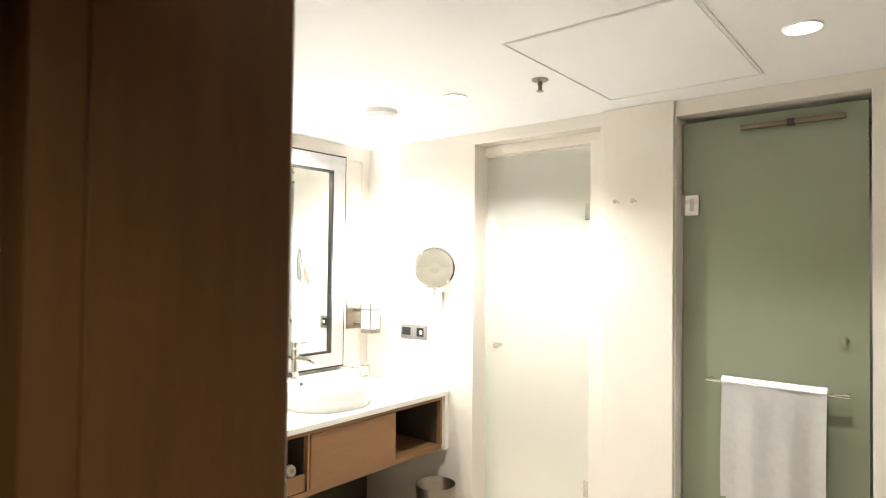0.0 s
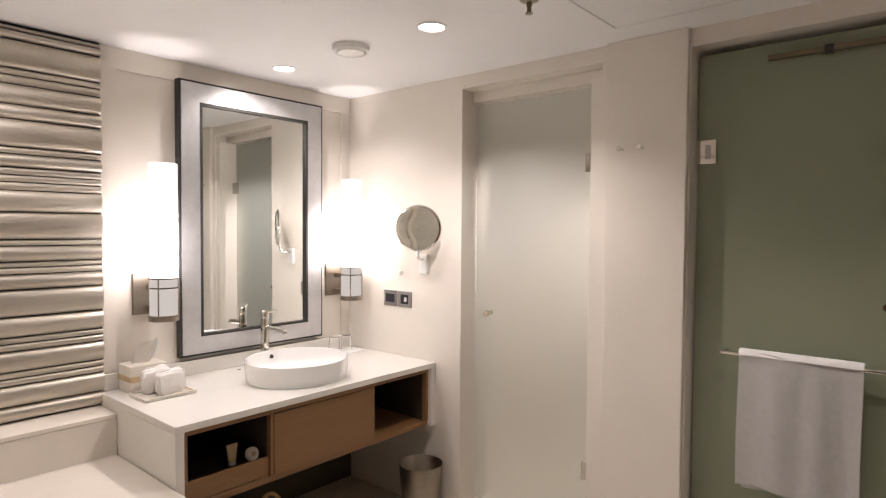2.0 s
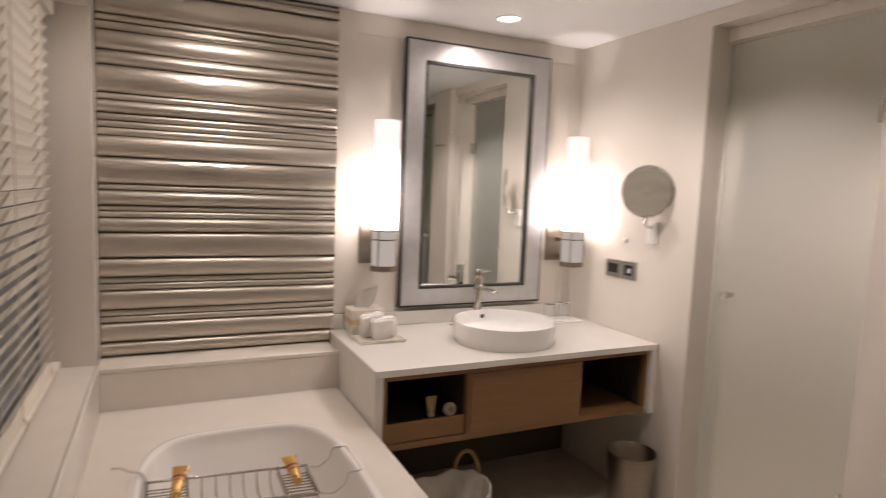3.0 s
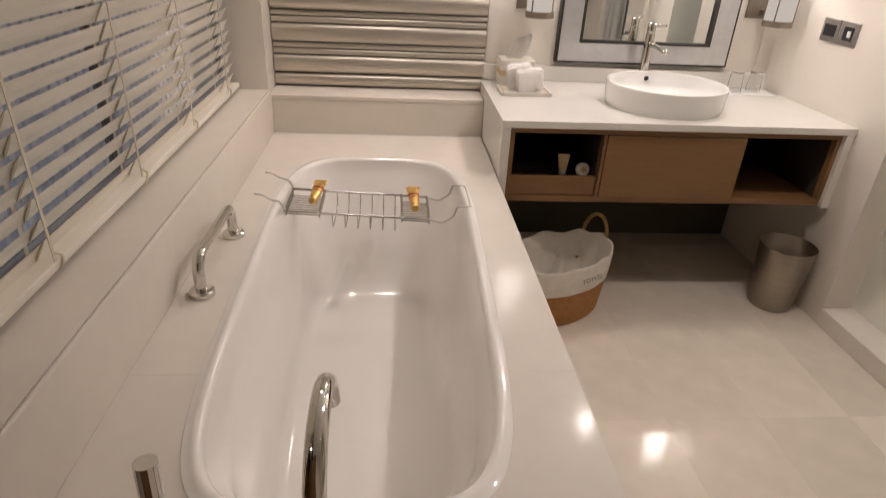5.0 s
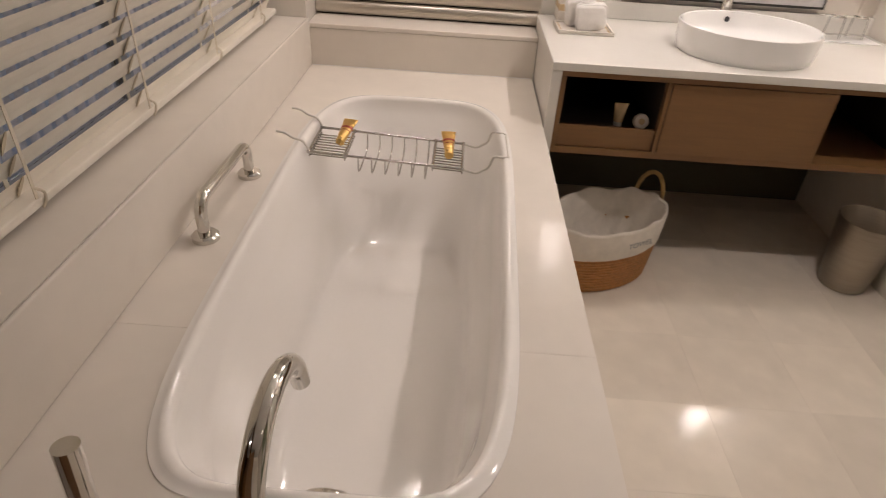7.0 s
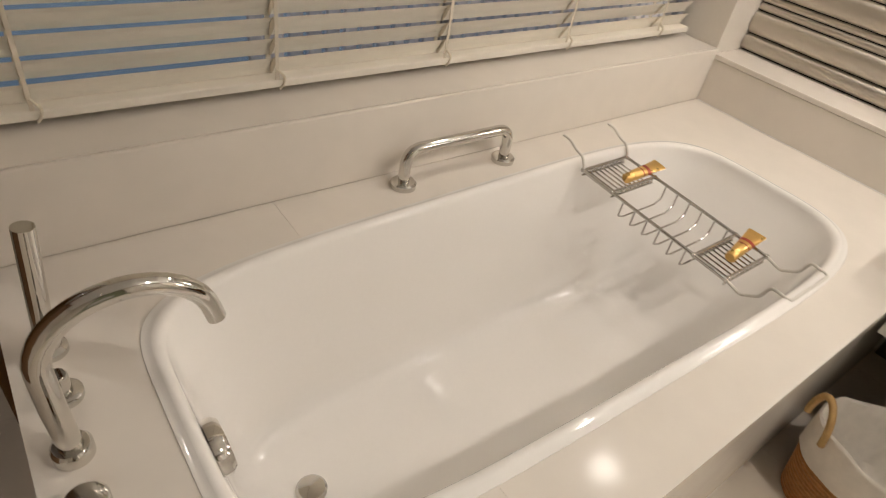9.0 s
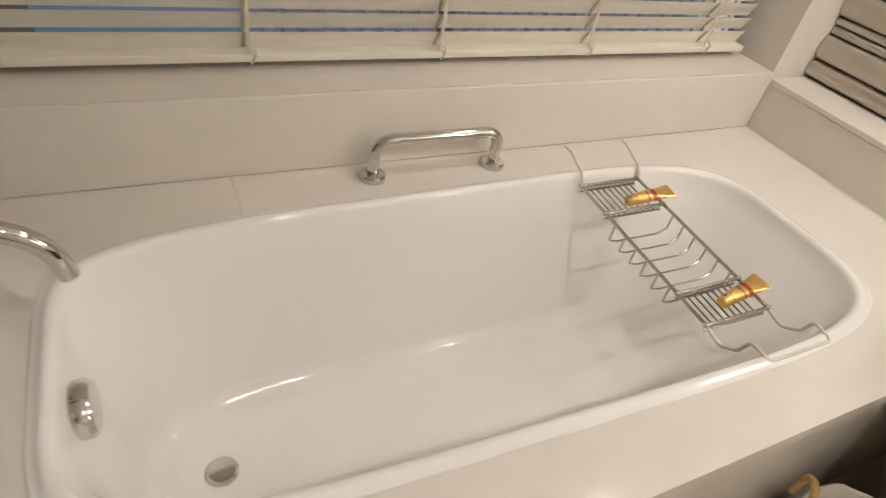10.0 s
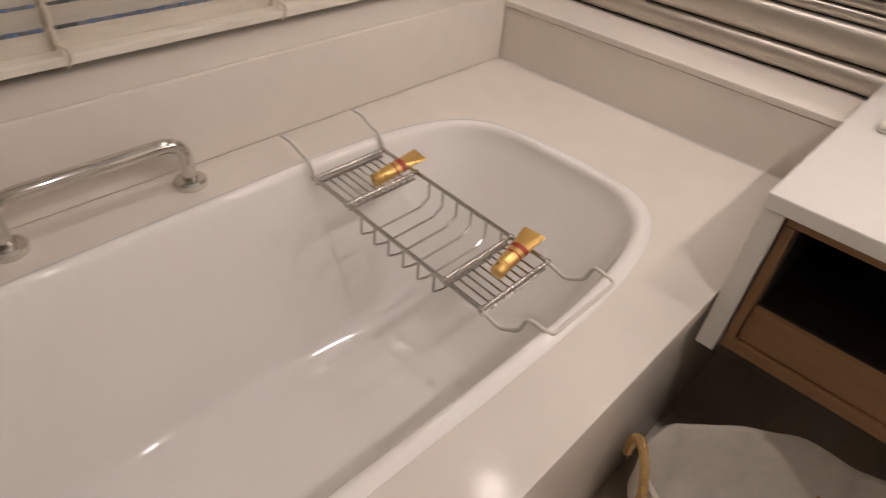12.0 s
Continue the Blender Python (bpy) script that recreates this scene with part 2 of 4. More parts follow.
def rod(a, b, r, seg=12, bm=None, r2=None):
    a, b = Vector(a), Vector(b)
    q = (b - a).to_track_quat("Z", "Y").to_matrix()
    rings = []
    for p, rr in ((a, r), (b, r2 or r)):
        rings.append([p + q @ Vector((rr * math.cos(2 * math.pi * k / seg), rr * math.sin(2 * math.pi * k / seg), 0)) for k in range(seg)])
    return loft(rings, bm)


def pipe(points, r, seg=10, bm=None, r_end=None):
    pts = [Vector(p) for p in points]
    rings, up = [], None
    for k, p in enumerate(pts):
        d = (pts[min(k + 1, len(pts) - 1)] - pts[max(k - 1, 0)]).normalized()
        if up is None:
            up = d.orthogonal().normalized()
        up = (up - d * up.dot(d)).normalized()
        side = d.cross(up)
        rr = r + ((r_end or r) - r) * k / (len(pts) - 1)
        rings.append([p + rr * (math.cos(2 * math.pi * j / seg) * up + math.sin(2 * math.pi * j / seg) * side) for j in range(seg)])
    return loft(rings, bm)


def bend(points, radius=0.02, steps=5):
    """A polyline with its corners rounded."""
    pts = [Vector(p) for p in points]
    out = [pts[0]]
    for a, b, c in zip(pts, pts[1:], pts[2:]):
        r = min(radius, (a - b).length * 0.45, (c - b).length * 0.45)
        s, e = b + (a - b).normalized() * r, b + (c - b).normalized() * r
        for k in range(steps + 1):
            u = k / steps
            out.append(s * (1 - u) ** 2 + b * 2 * u * (1 - u) + e * u * u)
    return out + [pts[-1]]


def oval(cx, cy, hx, hy, z, n=64, power=3.0):
    ring = []
    for k in range(n):
        a = 2 * math.pi * k / n
        c, s = math.cos(a), math.sin(a)
        ring.append((cx + hx * math.copysign(abs(c) ** (2 / power), c), cy + hy * math.copysign(abs(s) ** (2 / power), s), z))
    return ring


def prism(points, z0, z1, bm=None):
    bm = bm or bmesh.new()
    lows = [bm.verts.new((x, y, z0)) for x, y in points]
    tops = [bm.verts.new((x, y, z1)) for x, y in points]
    n = len(points)
    for vs in (lows, tops):
        edges = [bm.edges.new((vs[k], vs[(k + 1) % n])) for k in range(n)]
        bmesh.ops.triangle_fill(bm, use_beauty=True, use_dissolve=False, edges=edges)
    for k in range(n):
        bm.faces.new((lows[k], lows[(k + 1) % n], tops[(k + 1) % n], tops[k]))
    return bm


# ---- large structure ----
H = 2.43
XR = 2.50


def wall(name, boxes, mat, label):
    bm = None
    for lo, hi in boxes:
        bm = box(lo, hi, 0.0, bm)
    return solid(name, bm, mat, label, "wall", kind="structure")


wall("wall_vanity", [((-0.40, 3.0, 0), (2.75, 3.15, H))], M_WALL, "cream stone-clad wall behind the vanity and tub")
wall("wall_doors", [((XR, 2.07, 0), (2.75, 3.0, H)), ((XR, 1.26, 2.36), (2.75, 2.07, H)), ((XR, 0.87, 0), (2.75, 1.26, H)),
                    ((XR, 0.11, 2.355), (2.75, 0.87, H)), ((XR, -0.90, 0), (2.75, 0.11, H))], M_WALL, "cream wall with two glass-door openings")
solid("pilaster", box((XR - 0.03, 0.875, 0), (XR, 1.225, H - 0.001), 0.003), M_WALL, "cream stone pier between the two glass doors", "wall", kind="structure")
wall("wall_window", [((-0.22, 0.455, 0), (0.0, 3.0, 0.80)), ((-0.22, 0.455, 2.22), (0.0, 3.0, H)), ((-0.22, 0.455, 0.80), (0.0, 0.50, 2.22)),
                     ((-0.22, 2.79, 0.80), (0.0, 3.0, 2.22)), ((-0.22, -0.45, 2.12), (0.0, 0.455, H)), ((-0.22, -0.90, 0), (0.0, -0.45, H))], M_WALL,
     "cream wall with a wide window and the entrance doorway")
wall("wall_entrance", [((-0.22, -1.05, 0), (2.75, -0.90, H))], M_WALL, "plain cream wall behind the entrance")
wall("wall_toilet", [((2.75, 2.9, 0), (4.0, 3.0, H)), ((3.9, 1.05, 0), (4.0, 2.9, H))], M_WALL, "plain cream walls of the toilet room")
# Hidden partition, darkened green so the frosted door's mirror image turns greenish.
wall("wall_partition", [((2.75, 0.95, 0), (4.0, 1.05, H))], M_PARTITION, "unseen partition coloured dark green to tint the frosted door's mirror image")
wall("wall_shower", [((3.6, -0.2, 0), (3.7, 0.95, H)), ((2.75, -0.2, 0), (3.6, -0.1, H))], M_WALL, "plain cream walls of the shower room")
wall("wall_hall", [((-1.75, -1.05, 0), (-1.65, 0.498, H)), ((-1.65, -1.05, 0), (-0.22, -0.95, H)), ((-1.65, 0.455, 0), (-0.222, 0.498, H))], M_DARKWOOD, "dark wood-panelled walls of the entrance hall")
solid("ceiling", box((-1.75, -1.05, H), (4.0, 3.15, H + 0.12)), M_CEIL, "smooth white painted ceiling", "ceiling", kind="structure")

# hall cladding and door frame
bm = box((-0.26, 0.402, 0), (-0.2225, 0.454, H))
solid("hall_panel", bm, M_DARKWOOD, "dark-stained wood panel beside the doorway", "wall panel", kind="structure")
frame_1 = thing("door_frame_1", (-0.12, 0.0, 0), "dark wood door frame of the entrance", "door frame")
frame_1["kind"] = "structure"
part("jamb", box((-0.222, 0.400, 0), (-0.04, 0.453, 2.12), 0.003), M_DARKWOOD, frame_1)
part("jamb", box((-0.222, -0.448, 0), (-0.01, -0.415, 2.12), 0.003), M_DARKWOOD, frame_1)
part("head", box((-0.222, -0.415, 2.085), (-0.04, 0.399, 2.118), 0.003), M_DARKWOOD, frame_1)

# entrance door, swung open into the room
door_1 = thing("door_1", (-0.005, -0.41, 0), "brown wood-veneer entrance door standing open", "door")
door_1["kind"] = "structure"
turn = Matrix.Translation((-0.005, -0.41, 0)) @ Matrix.Rotation(radians(-82), 4, "Z")
part("leaf", box((0.0, 0.0, 0.006), (0.04, 0.69, 2.07), 0.002, m=turn), M_DOOR, door_1)
part("edge_lipping", box((-0.001, 0.693, 0.006), (0.041, 0.775, 2.07), 0.002, m=turn), M_DOOR, door_1)
handle = part("handle", box((-0.075, 0.70, 0.95), (-0.066, 0.755, 1.36), 0.002, m=turn), M_STEEL, door_1, "flat steel pull handle")
for hz in (1.0, 1.31):
    part("post", rod(turn @ Vector((-0.067, 0.73, hz)), turn @ Vector((0.002, 0.73, hz)), 0.012), M_STEEL, handle)

# outdoors beyond the window
solid("ground", box((-90, -90, -0.5), (90, 90, -0.42)), M_PAVE, "grey paving outside the window", "ground", kind="structure")

# Dark sheet added on the back wall to deepen the shade under the vanity.
solid("under_panel", box((1.0, 2.972, 0.0), (2.498, 2.998, 0.489), 0.001), M_UNDERSHADE, "added dark panel deepening the shade on the wall under the vanity", "wall panel", kind="structure")

# vanity wall borders
wt1 = box((1.03, 2.994, 0.93), (1.10, 3.0, 2.33))
box((2.43, 2.994, 0.93), (XR, 3.0, 2.33), 0, wt1)
box((1.03, 2.994, 2.33), (XR, 3.0, H), 0, wt1)
solid("wall_border", wt1, M_WALL, "raised cream border round the mirror wall panel", "trim", kind="structure")

# ---- bath ----
TC, TH, TAPER, SHIFT = (0.507, 1.548), (0.360, 0.906), 0.023, 0.004


def tub_power(u):
    return 4.2 if u > 0 else 5.5


def tub_middle(y):
    return TC[0] + SHIFT * (y - TC[1]) / TH[1]


def side_at(y, inset):
    u = max(-1.0, min((y - TC[1]) / (TH[1] - inset), 1.0))
    p = tub_power(u)
    return (TH[0] - inset + TAPER * u) * max(1 - abs(u) ** p, 0.0) ** (1 / p)


def tub_ring(inset, z, n=96):
    ring = []
    for k in range(n):
        a = 2 * math.pi * k / n
        c, s = math.cos(a), math.sin(a)
        p = tub_power(s)
        u = math.copysign(abs(s) ** (2 / p), s)
        y = TC[1] + (TH[1] - inset) * u
        ring.append((tub_middle(y) + (TH[0] - inset + TAPER * u) * math.copysign(abs(c) ** (2 / p), c), y, z))
    return ring


def slab(y0, y1, sign):
    """Deck slab on one side of the cross joint, cut out round the bath."""
    yj = y0 if sign > 0 else y1
    end = y1 if sign > 0 else y0
    hy = TH[1] - 0.006
    pts = [(0.002, end), (1.005, end), (1.005, yj)]
    steps = 26
    ys = [yj + (TC[1] + sign * hy - yj) * math.sin(math.pi / 2 * k / steps) for k in range(steps + 1)]
    pts += [(tub_middle(y) + side_at(y, 0.006), y) for y in ys]
    pts += [(tub_middle(y) - side_at(y, 0.006), y) for y in ys[::-1][1:]]
    pts += [(0.002, yj)]
    return pts


deck = thing("bath_surround", (0.5, 1.5, 0), "polished cream stone surround of the built-in bath", "bath surround")
part("slab", prism(slab(1.0253, 2.788, 1), 0.575, 0.61), M_DECK, deck)
part("slab", prism(slab(0.46, 1.0246, -1), 0.575, 0.61), M_DECK, deck)
part("front_panel", box((0.955, 0.48, 0), (0.99, 2.95, 0.574), 0.002), M_DECK, deck)
part("end_panel", box((0.002, 0.46, 0), (0.99, 0.478, 0.574), 0.002), M_DECK, deck)
part("ledge_front", box((0.002, 2.789, 0.576), (1.008, 2.815, 0.772), 0.002), M_DECK, deck)
part("ledge_top", box((0.002, 2.786, 0.773), (1.008, 2.999, 0.792), 0.003), M_DECK, deck)
part("sill_front", box((0.0005, 0.46, 0.611), (0.012, 2.787, 0.812), 0.0055, seg=5), M_DECK, deck, smooth=True)
part("sill_top", box((-0.21, 0.502, 0.801), (0.0002, 2.787, 0.8118), 0.0), M_DECK, deck)

part("sealant_bead", box((0.017, 2.785, 0.6105), (1.004, 2.788, 0.6125)), M_WHITE, deck)

tub = thing("bathtub", (0.495, 1.525, 0.1), "white enamelled built-in bathtub with rounded ends", "bathtub")
prof = [(0.000, 0.6105), (0.0008, 0.6122), (0.005, 0.6132), (0.011, 0.6146), (0.0155, 0.6172), (0.020, 0.6186), (0.025, 0.6184), (0.030, 0.6160), (0.034, 0.6110), (0.0375, 0.603), (0.040, 0.590)]
rings = [tub_ring(a, z) for a, z in prof]
for z, y0, y1, hx, tp, pw in ((0.56, 0.686, 2.395, 0.312, 0.022, 4.4), (0.48, 0.698, 2.342, 0.303, 0.022, 4.2), (0.38, 0.714, 2.270, 0.289, 0.020, 4.0), (0.28, 0.733, 2.195, 0.273, 0.020, 4.0),
                              (0.22, 0.746, 2.148, 0.262, 0.016, 4.0), (0.185, 0.757, 2.115, 0.253, 0.013, 4.1), (0.163, 0.770, 2.088, 0.243, 0.010, 4.2), (0.150, 0.790, 2.058, 0.228, 0.008, 4.2),
                              (0.143, 0.820, 2.020, 0.208, 0.005, 4.0), (0.140, 0.880, 1.950, 0.170, 0.0, 3.6), (0.139, 1.05, 1.70, 0.09, 0.0, 2.8)):
    ring = []
    for k in range(96):
        a = 2 * math.pi * k / 96
        c, s = math.cos(a), math.sin(a)
        u = math.copysign(abs(s) ** (2 / pw), s)
        ring.append((TC[0] + (hx + tp * u) * math.copysign(abs(c) ** (2 / pw), c), (y0 + y1) / 2 + (y1 - y0) / 2 * u, z))
    rings.append(ring)
part("shell", loft(rings, cap0=False), M_ENAMEL, tub, smooth=True)
part("drain", lathe([(0.0, 0.0), (0.036, 0.0), (0.036, 0.006), (0.030, 0.012), (0.004, 0.014)], (0.475, 0.90, 0.140), 28), M_CHROME, tub, "chrome pop-up drain", smooth=True)
over = Matrix.Rotation(radians(-84), 4, "X")
part("overflow", lathe([(0.005, -0.014), (0.054, -0.014), (0.054, 0.004), (0.046, 0.013), (0.004, 0.015)], (0.512, 0.706, 0.524), 28, m=over, sy=0.85), M_CHROME, tub, "chrome overflow cover", smooth=True)

# grab bar on the deck
grab = thing("grab_bar", (0.07, 1.53, 0.61), "chrome bath grab bar on the stone deck", "grab bar")
part("bar", pipe(bend([(0.074, 1.352, 0.612), (0.074, 1.352, 0.716), (0.076, 1.698, 0.716), (0.076, 1.698, 0.612)], 0.05, 8), 0.0152, 16), M_CHROME, grab, smooth=True)
for gy in (1.352, 1.698):
    part("flange", lathe([(0.034, 0.0), (0.034, 0.012), (0.029, 0.017), (0.016, 0.018)], (0.075, gy, 0.6105), 24), M_CHROME, grab, smooth=True)

# bath mixer set
mix = thing("bath_filler", (0.50, 0.52, 0.61), "chrome swan-neck bath filler on the deck", "bath tap")
arc = [(0.480, 0.515, 0.625), (0.480, 0.512, 0.72)] + [(0.482, 0.622 - 0.110 * math.cos(a), 0.796 + 0.098 * math.sin(a)) for a in [radians(d) for d in range(0, 171, 10)]] + [(0.483, 0.735, 0.793)]
part("spout", pipe(arc, 0.0172, 18, r_end=0.0145), M_CHROME, mix, smooth=True)
part("base_ring", lathe([(0.028, 0.0), (0.028, 0.020), (0.024, 0.025), (0.016, 0.026)], (0.480, 0.515, 0.6105), 28), M_CHROME, mix, smooth=True)
lev = thing("mixer_lever", (0.62, 0.51, 0.61), "chrome lever control beside the bath spout", "tap control")
part("body", lathe([(0.032, 0.0), (0.032, 0.012), (0.029, 0.016), (0.029, 0.058), (0.026, 0.062)], (0.602, 0.515, 0.6105), 28), M_CHROME, lev, smooth=True)
part("lever", rod((0.610, 0.52, 0.660), (0.685, 0.563, 0.690), 0.0065), M_CHROME, lev, smooth=True)
knob = thing("diverter_knob", (0.385, 0.525, 0.61), "small chrome diverter knob on the bath deck", "tap control")
part("flange", lathe([(0.029, 0.0), (0.029, 0.010), (0.024, 0.014), (0.016, 0.015)], (0.368, 0.523, 0.6105), 28), M_CHROME, knob, smooth=True)
part("knob", lathe([(0.015, 0.0), (0.015, 0.035), (0.013, 0.038)], (0.368, 0.523, 0.6255), 24), M_CHROME, knob, smooth=True)
hs = thing("hand_shower", (0.27, 0.525, 0.61), "slim chrome hand shower standing in its holder", "hand shower")
part("holder", lathe([(0.028, 0.0), (0.028, 0.010), (0.020, 0.016), (0.019, 0.035), (0.015, 0.036)], (0.262, 0.523, 0.6105), 28), M_CHROME, hs, smooth=True)
part("wand", rod((0.262, 0.523, 0.645), (0.262, 0.545, 0.865), 0.016, 20), M_CHROME, hs, smooth=True)

# ---- ribbed metal panel ----
panel = thing("ribbed_panel", (0.51, 2.97, 0.8), "silver metal wall panel of horizontal rounded ribs", "wall panel")
part("backing", box((0.003, 2.975, 0.793), (1.022, 2.999, 2.428)), M_DARK, panel)
RIBS = [("s", 0.796), ("B", 0.858), ("t", 0.943), ("t", 0.973), ("B", 1.001), ("t", 1.086), ("t", 1.117), ("m", 1.144), ("B", 1.228), ("m", 1.340), ("t", 1.404), ("t", 1.432), ("m", 1.456), ("t", 1.522), ("R", 1.548), ("B", 1.662), ("t", 1.751), ("t", 1.785), ("t", 1.814), ("m", 1.845), ("t", 1.900), ("R", 1.928), ("m", 2.042), ("m", 2.102), ("t", 2.184), ("t", 2.220), ("B", 2.248), ("s", 2.364), ("t", 2.401), ("end", 2.419)]
for (kind, z), (_, z_next) in zip(RIBS, RIBS[1:]):
    h = z_next - z
    depth = {"t": 0.010}.get(kind, 0.024 if kind != "R" else 0.026)
    rings = []
    for x in [0.004 + 1.016 * k / 8 for k in range(9)]:
        ring = []
        for k in range(11):
            a = math.pi * k / 10
            bulge = abs(math.sin(a)) ** (0.75 if kind in "RB" else 0.95)
            ring.append((x, 2.975 - depth * bulge - 0.001, z + 0.0015 + (h - 0.003) * (1 - math.cos(a)) / 2))
        rings.append(ring)
    part("rib", loft(rings), M_RIBROUGH if kind == "R" else M_RIB, panel, smooth=True)

# ---- vanity ----
cab = thing("vanity_unit", (1.75, 2.6, 0.5), "wall-hung oak vanity with two open niches", "vanity unit")
Y0, Y1 = 2.27, 2.985
part("top_rail", box((1.05, Y0, 0.795), (2.462, Y1, 0.818), 0.001), M_WOOD, cab)
part("bottom_board", box((1.05, Y0 + 0.004, 0.495), (2.462, Y1, 0.522), 0.001), M_WOOD, cab)
part("side_board", box((1.05, Y0, 0.523), (1.068, Y1, 0.794), 0.001), M_WOOD, cab)
part("side_board", box((2.444, Y0, 0.523), (2.462, Y1, 0.794), 0.001), M_WOOD, cab)
part("divider", box((1.438, Y0, 0.523), (1.452, Y1, 0.794), 0.001), M_WOOD, cab)
part("divider", box((2.036, Y0, 0.523), (2.050, Y1, 0.794), 0.001), M_WOOD, cab)
part("centre_panel", box((1.454, Y0 - 0.004, 0.524), (2.034, Y0 + 0.016, 0.793), 0.0015), M_WOOD, cab)
part("tray_front", box((1.070, Y0 + 0.012, 0.524), (1.436, Y0 + 0.028, 0.606), 0.002), M_WOOD, cab)
# Tray floor and niche sheets are near-black: the recess shade is in the colour.
part("tray_floor", box((1.070, Y0 + 0.029, 0.575), (1.436, Y1 - 0.02, 0.585)), M_NICHESHADE, cab)
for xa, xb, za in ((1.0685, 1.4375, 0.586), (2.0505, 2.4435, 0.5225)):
    part("lining", box((xa, Y1 - 0.012, za), (xb, Y1 - 0.002, 0.7945)), M_NICHESHADE, cab, "niche back, darkened as shade")
    part("lining", box((xa, Y0 + 0.03, za), (xa + 0.003, Y1 - 0.013, 0.7945)), M_NICHESHADE, cab)
    part("lining", box((xb - 0.003, Y0 + 0.03, za), (xb, Y1 - 0.013, 0.7945)), M_NICHESHADE, cab)
    part("lining", box((xa, Y0 + 0.03, 0.790), (xb, Y1 - 0.013, 0.7945)), M_NICHESHADE, cab)
top = thing("countertop", (1.75, 2.6, 0.85), "cream stone vanity worktop with upright end panels", "worktop")
part("slab", box((1.008, 2.246, 0.820), (2.498, 2.998, 0.850), 0.003), M_TOP, top)
part("end_panel", box((1.010, 2.250, 0.490), (1.046, 2.998, 0.8195), 0.002), M_TOP, top)
part("end_panel", box((2.464, 2.250, 0.490), (2.498, 2.998, 0.8195), 0.002), M_TOP, top)
part("upstand", box((1.012, 2.972, 0.851), (2.498, 2.9985, 0.925), 0.002), M_TOP, top)

# basin and tap
basin = thing("vessel_basin", (1.77, 2.56, 0.85), "white oval ceramic vessel basin on the worktop", "basin")
BC, BR = (1.775, 2.545), (0.262, 0.245)
prof = [(0.955, 0.8502), (0.965, 0.853), (0.985, 0.885), (1.0, 0.945), (0.997, 0.951), (0.985, 0.953), (0.968, 0.950), (0.955, 0.935), (0.93, 0.900), (0.80, 0.872), (0.45, 0.862), (0.08, 0.859)]
part("bowl", loft([oval(BC[0], BC[1], BR[0] * s, BR[1] * s, zz, 64, 2.0) for s, zz in prof]), M_CERAMIC, basin, smooth=True)
part("overflow_hole", lathe([(0.011, 0), (0.011, 0.003), (0.002, 0.003)], (1.775, 2.7745, 0.921), 16, m=Matrix.Rotation(radians(80), 4, "X")), M_BLACK, basin)
part("drain", lathe([(0.03, 0), (0.03, 0.004), (0.004, 0.006)], (1.775, 2.56, 0.8605), 20), M_CHROME, basin, smooth=True)
tap = thing("basin_tap", (1.80, 2.86, 0.85), "tall chrome single-lever basin tap", "tap")
TX, TY = 1.79, 2.86
part("body", lathe([(0.027, 0), (0.027, 0.006), (0.0225, 0.010), (0.0215, 0.253), (0.019, 0.263)], (TX, TY, 0.8505), 24), M_CHROME, tap, smooth=True)
part("spout", pipe(bend([(TX, TY - 0.005, 1.068), (TX + 0.01, TY - 0.10, 1.063), (TX + 0.015, TY - 0.158, 1.058), (TX + 0.0155, TY - 0.164, 1.046)], 0.02, 4), 0.0125, 14), M_CHROME, tap, smooth=True)
part("lever", lathe([(0.019, 0), (0.020, 0.004), (0.020, 0.040), (0.016, 0.045)], (TX, TY, 1.1155), 20), M_CHROME, tap, smooth=True)
part("lever_pin", rod((TX, TY, 1.145), (TX + 0.050, TY - 0.045, 1.155), 0.0065), M_CHROME, tap, smooth=True)
part("rod_knob", lathe([(0.012, 0), (0.012, 0.004), (0.006, 0.006)], (1.66, 2.90, 0.8505), 14), M_CHROME, tap, smooth=True)

# wall mirror
mir = thing("wall_mirror", (1.815, 2.97, 1.0), "large wall mirror in a silver frame with black edges", "mirror")
X0, X1, Z0, Z1 = 1.372, 2.252, 0.948, 2.340
I0, I1, J0, J1 = 1.492, 2.130, 1.058, 2.222


def border(name, a, b, y0, y1, mat):
    """Four mitred sides between the outer rectangle a and the inner rectangle b."""
    (x0, z0, x1, z1), (u0, w0, u1, w1) = a, b
    outer, inner = [(x0, z0), (x1, z0), (x1, z1), (x0, z1)], [(u0, w0), (u1, w0), (u1, w1), (u0, w1)]
    for k in range(4):
        q = [outer[k], outer[(k + 1) % 4], inner[(k + 1) % 4], inner[k]]
        part(name, loft([[(x, y1, zz) for x, zz in q], [(x, y0, zz) for x, zz in q]]), mat, mir)


border("outer_edge", (X0, Z0, X1, Z1), (X0 + 0.010, Z0 + 0.010, X1 - 0.010, Z1 - 0.010), 2.956, 2.998, M_DARK)
border("silver_rail", (X0 + 0.0105, Z0 + 0.0105, X1 - 0.0105, Z1 - 0.0105), (I0 - 0.0135, J0 - 0.0135, I1 + 0.0135, J1 + 0.0135), 2.952, 2.996, M_FRAME)
border("inner_edge", (I0 - 0.013, J0 - 0.013, I1 + 0.013, J1 + 0.013), (I0, J0, I1, J1), 2.950, 2.996, M_DARK)
part("glass", box((I0, 2.968, J0), (I1, 2.990, J1)), M_MIRROR, mir, "silvered mirror glass")


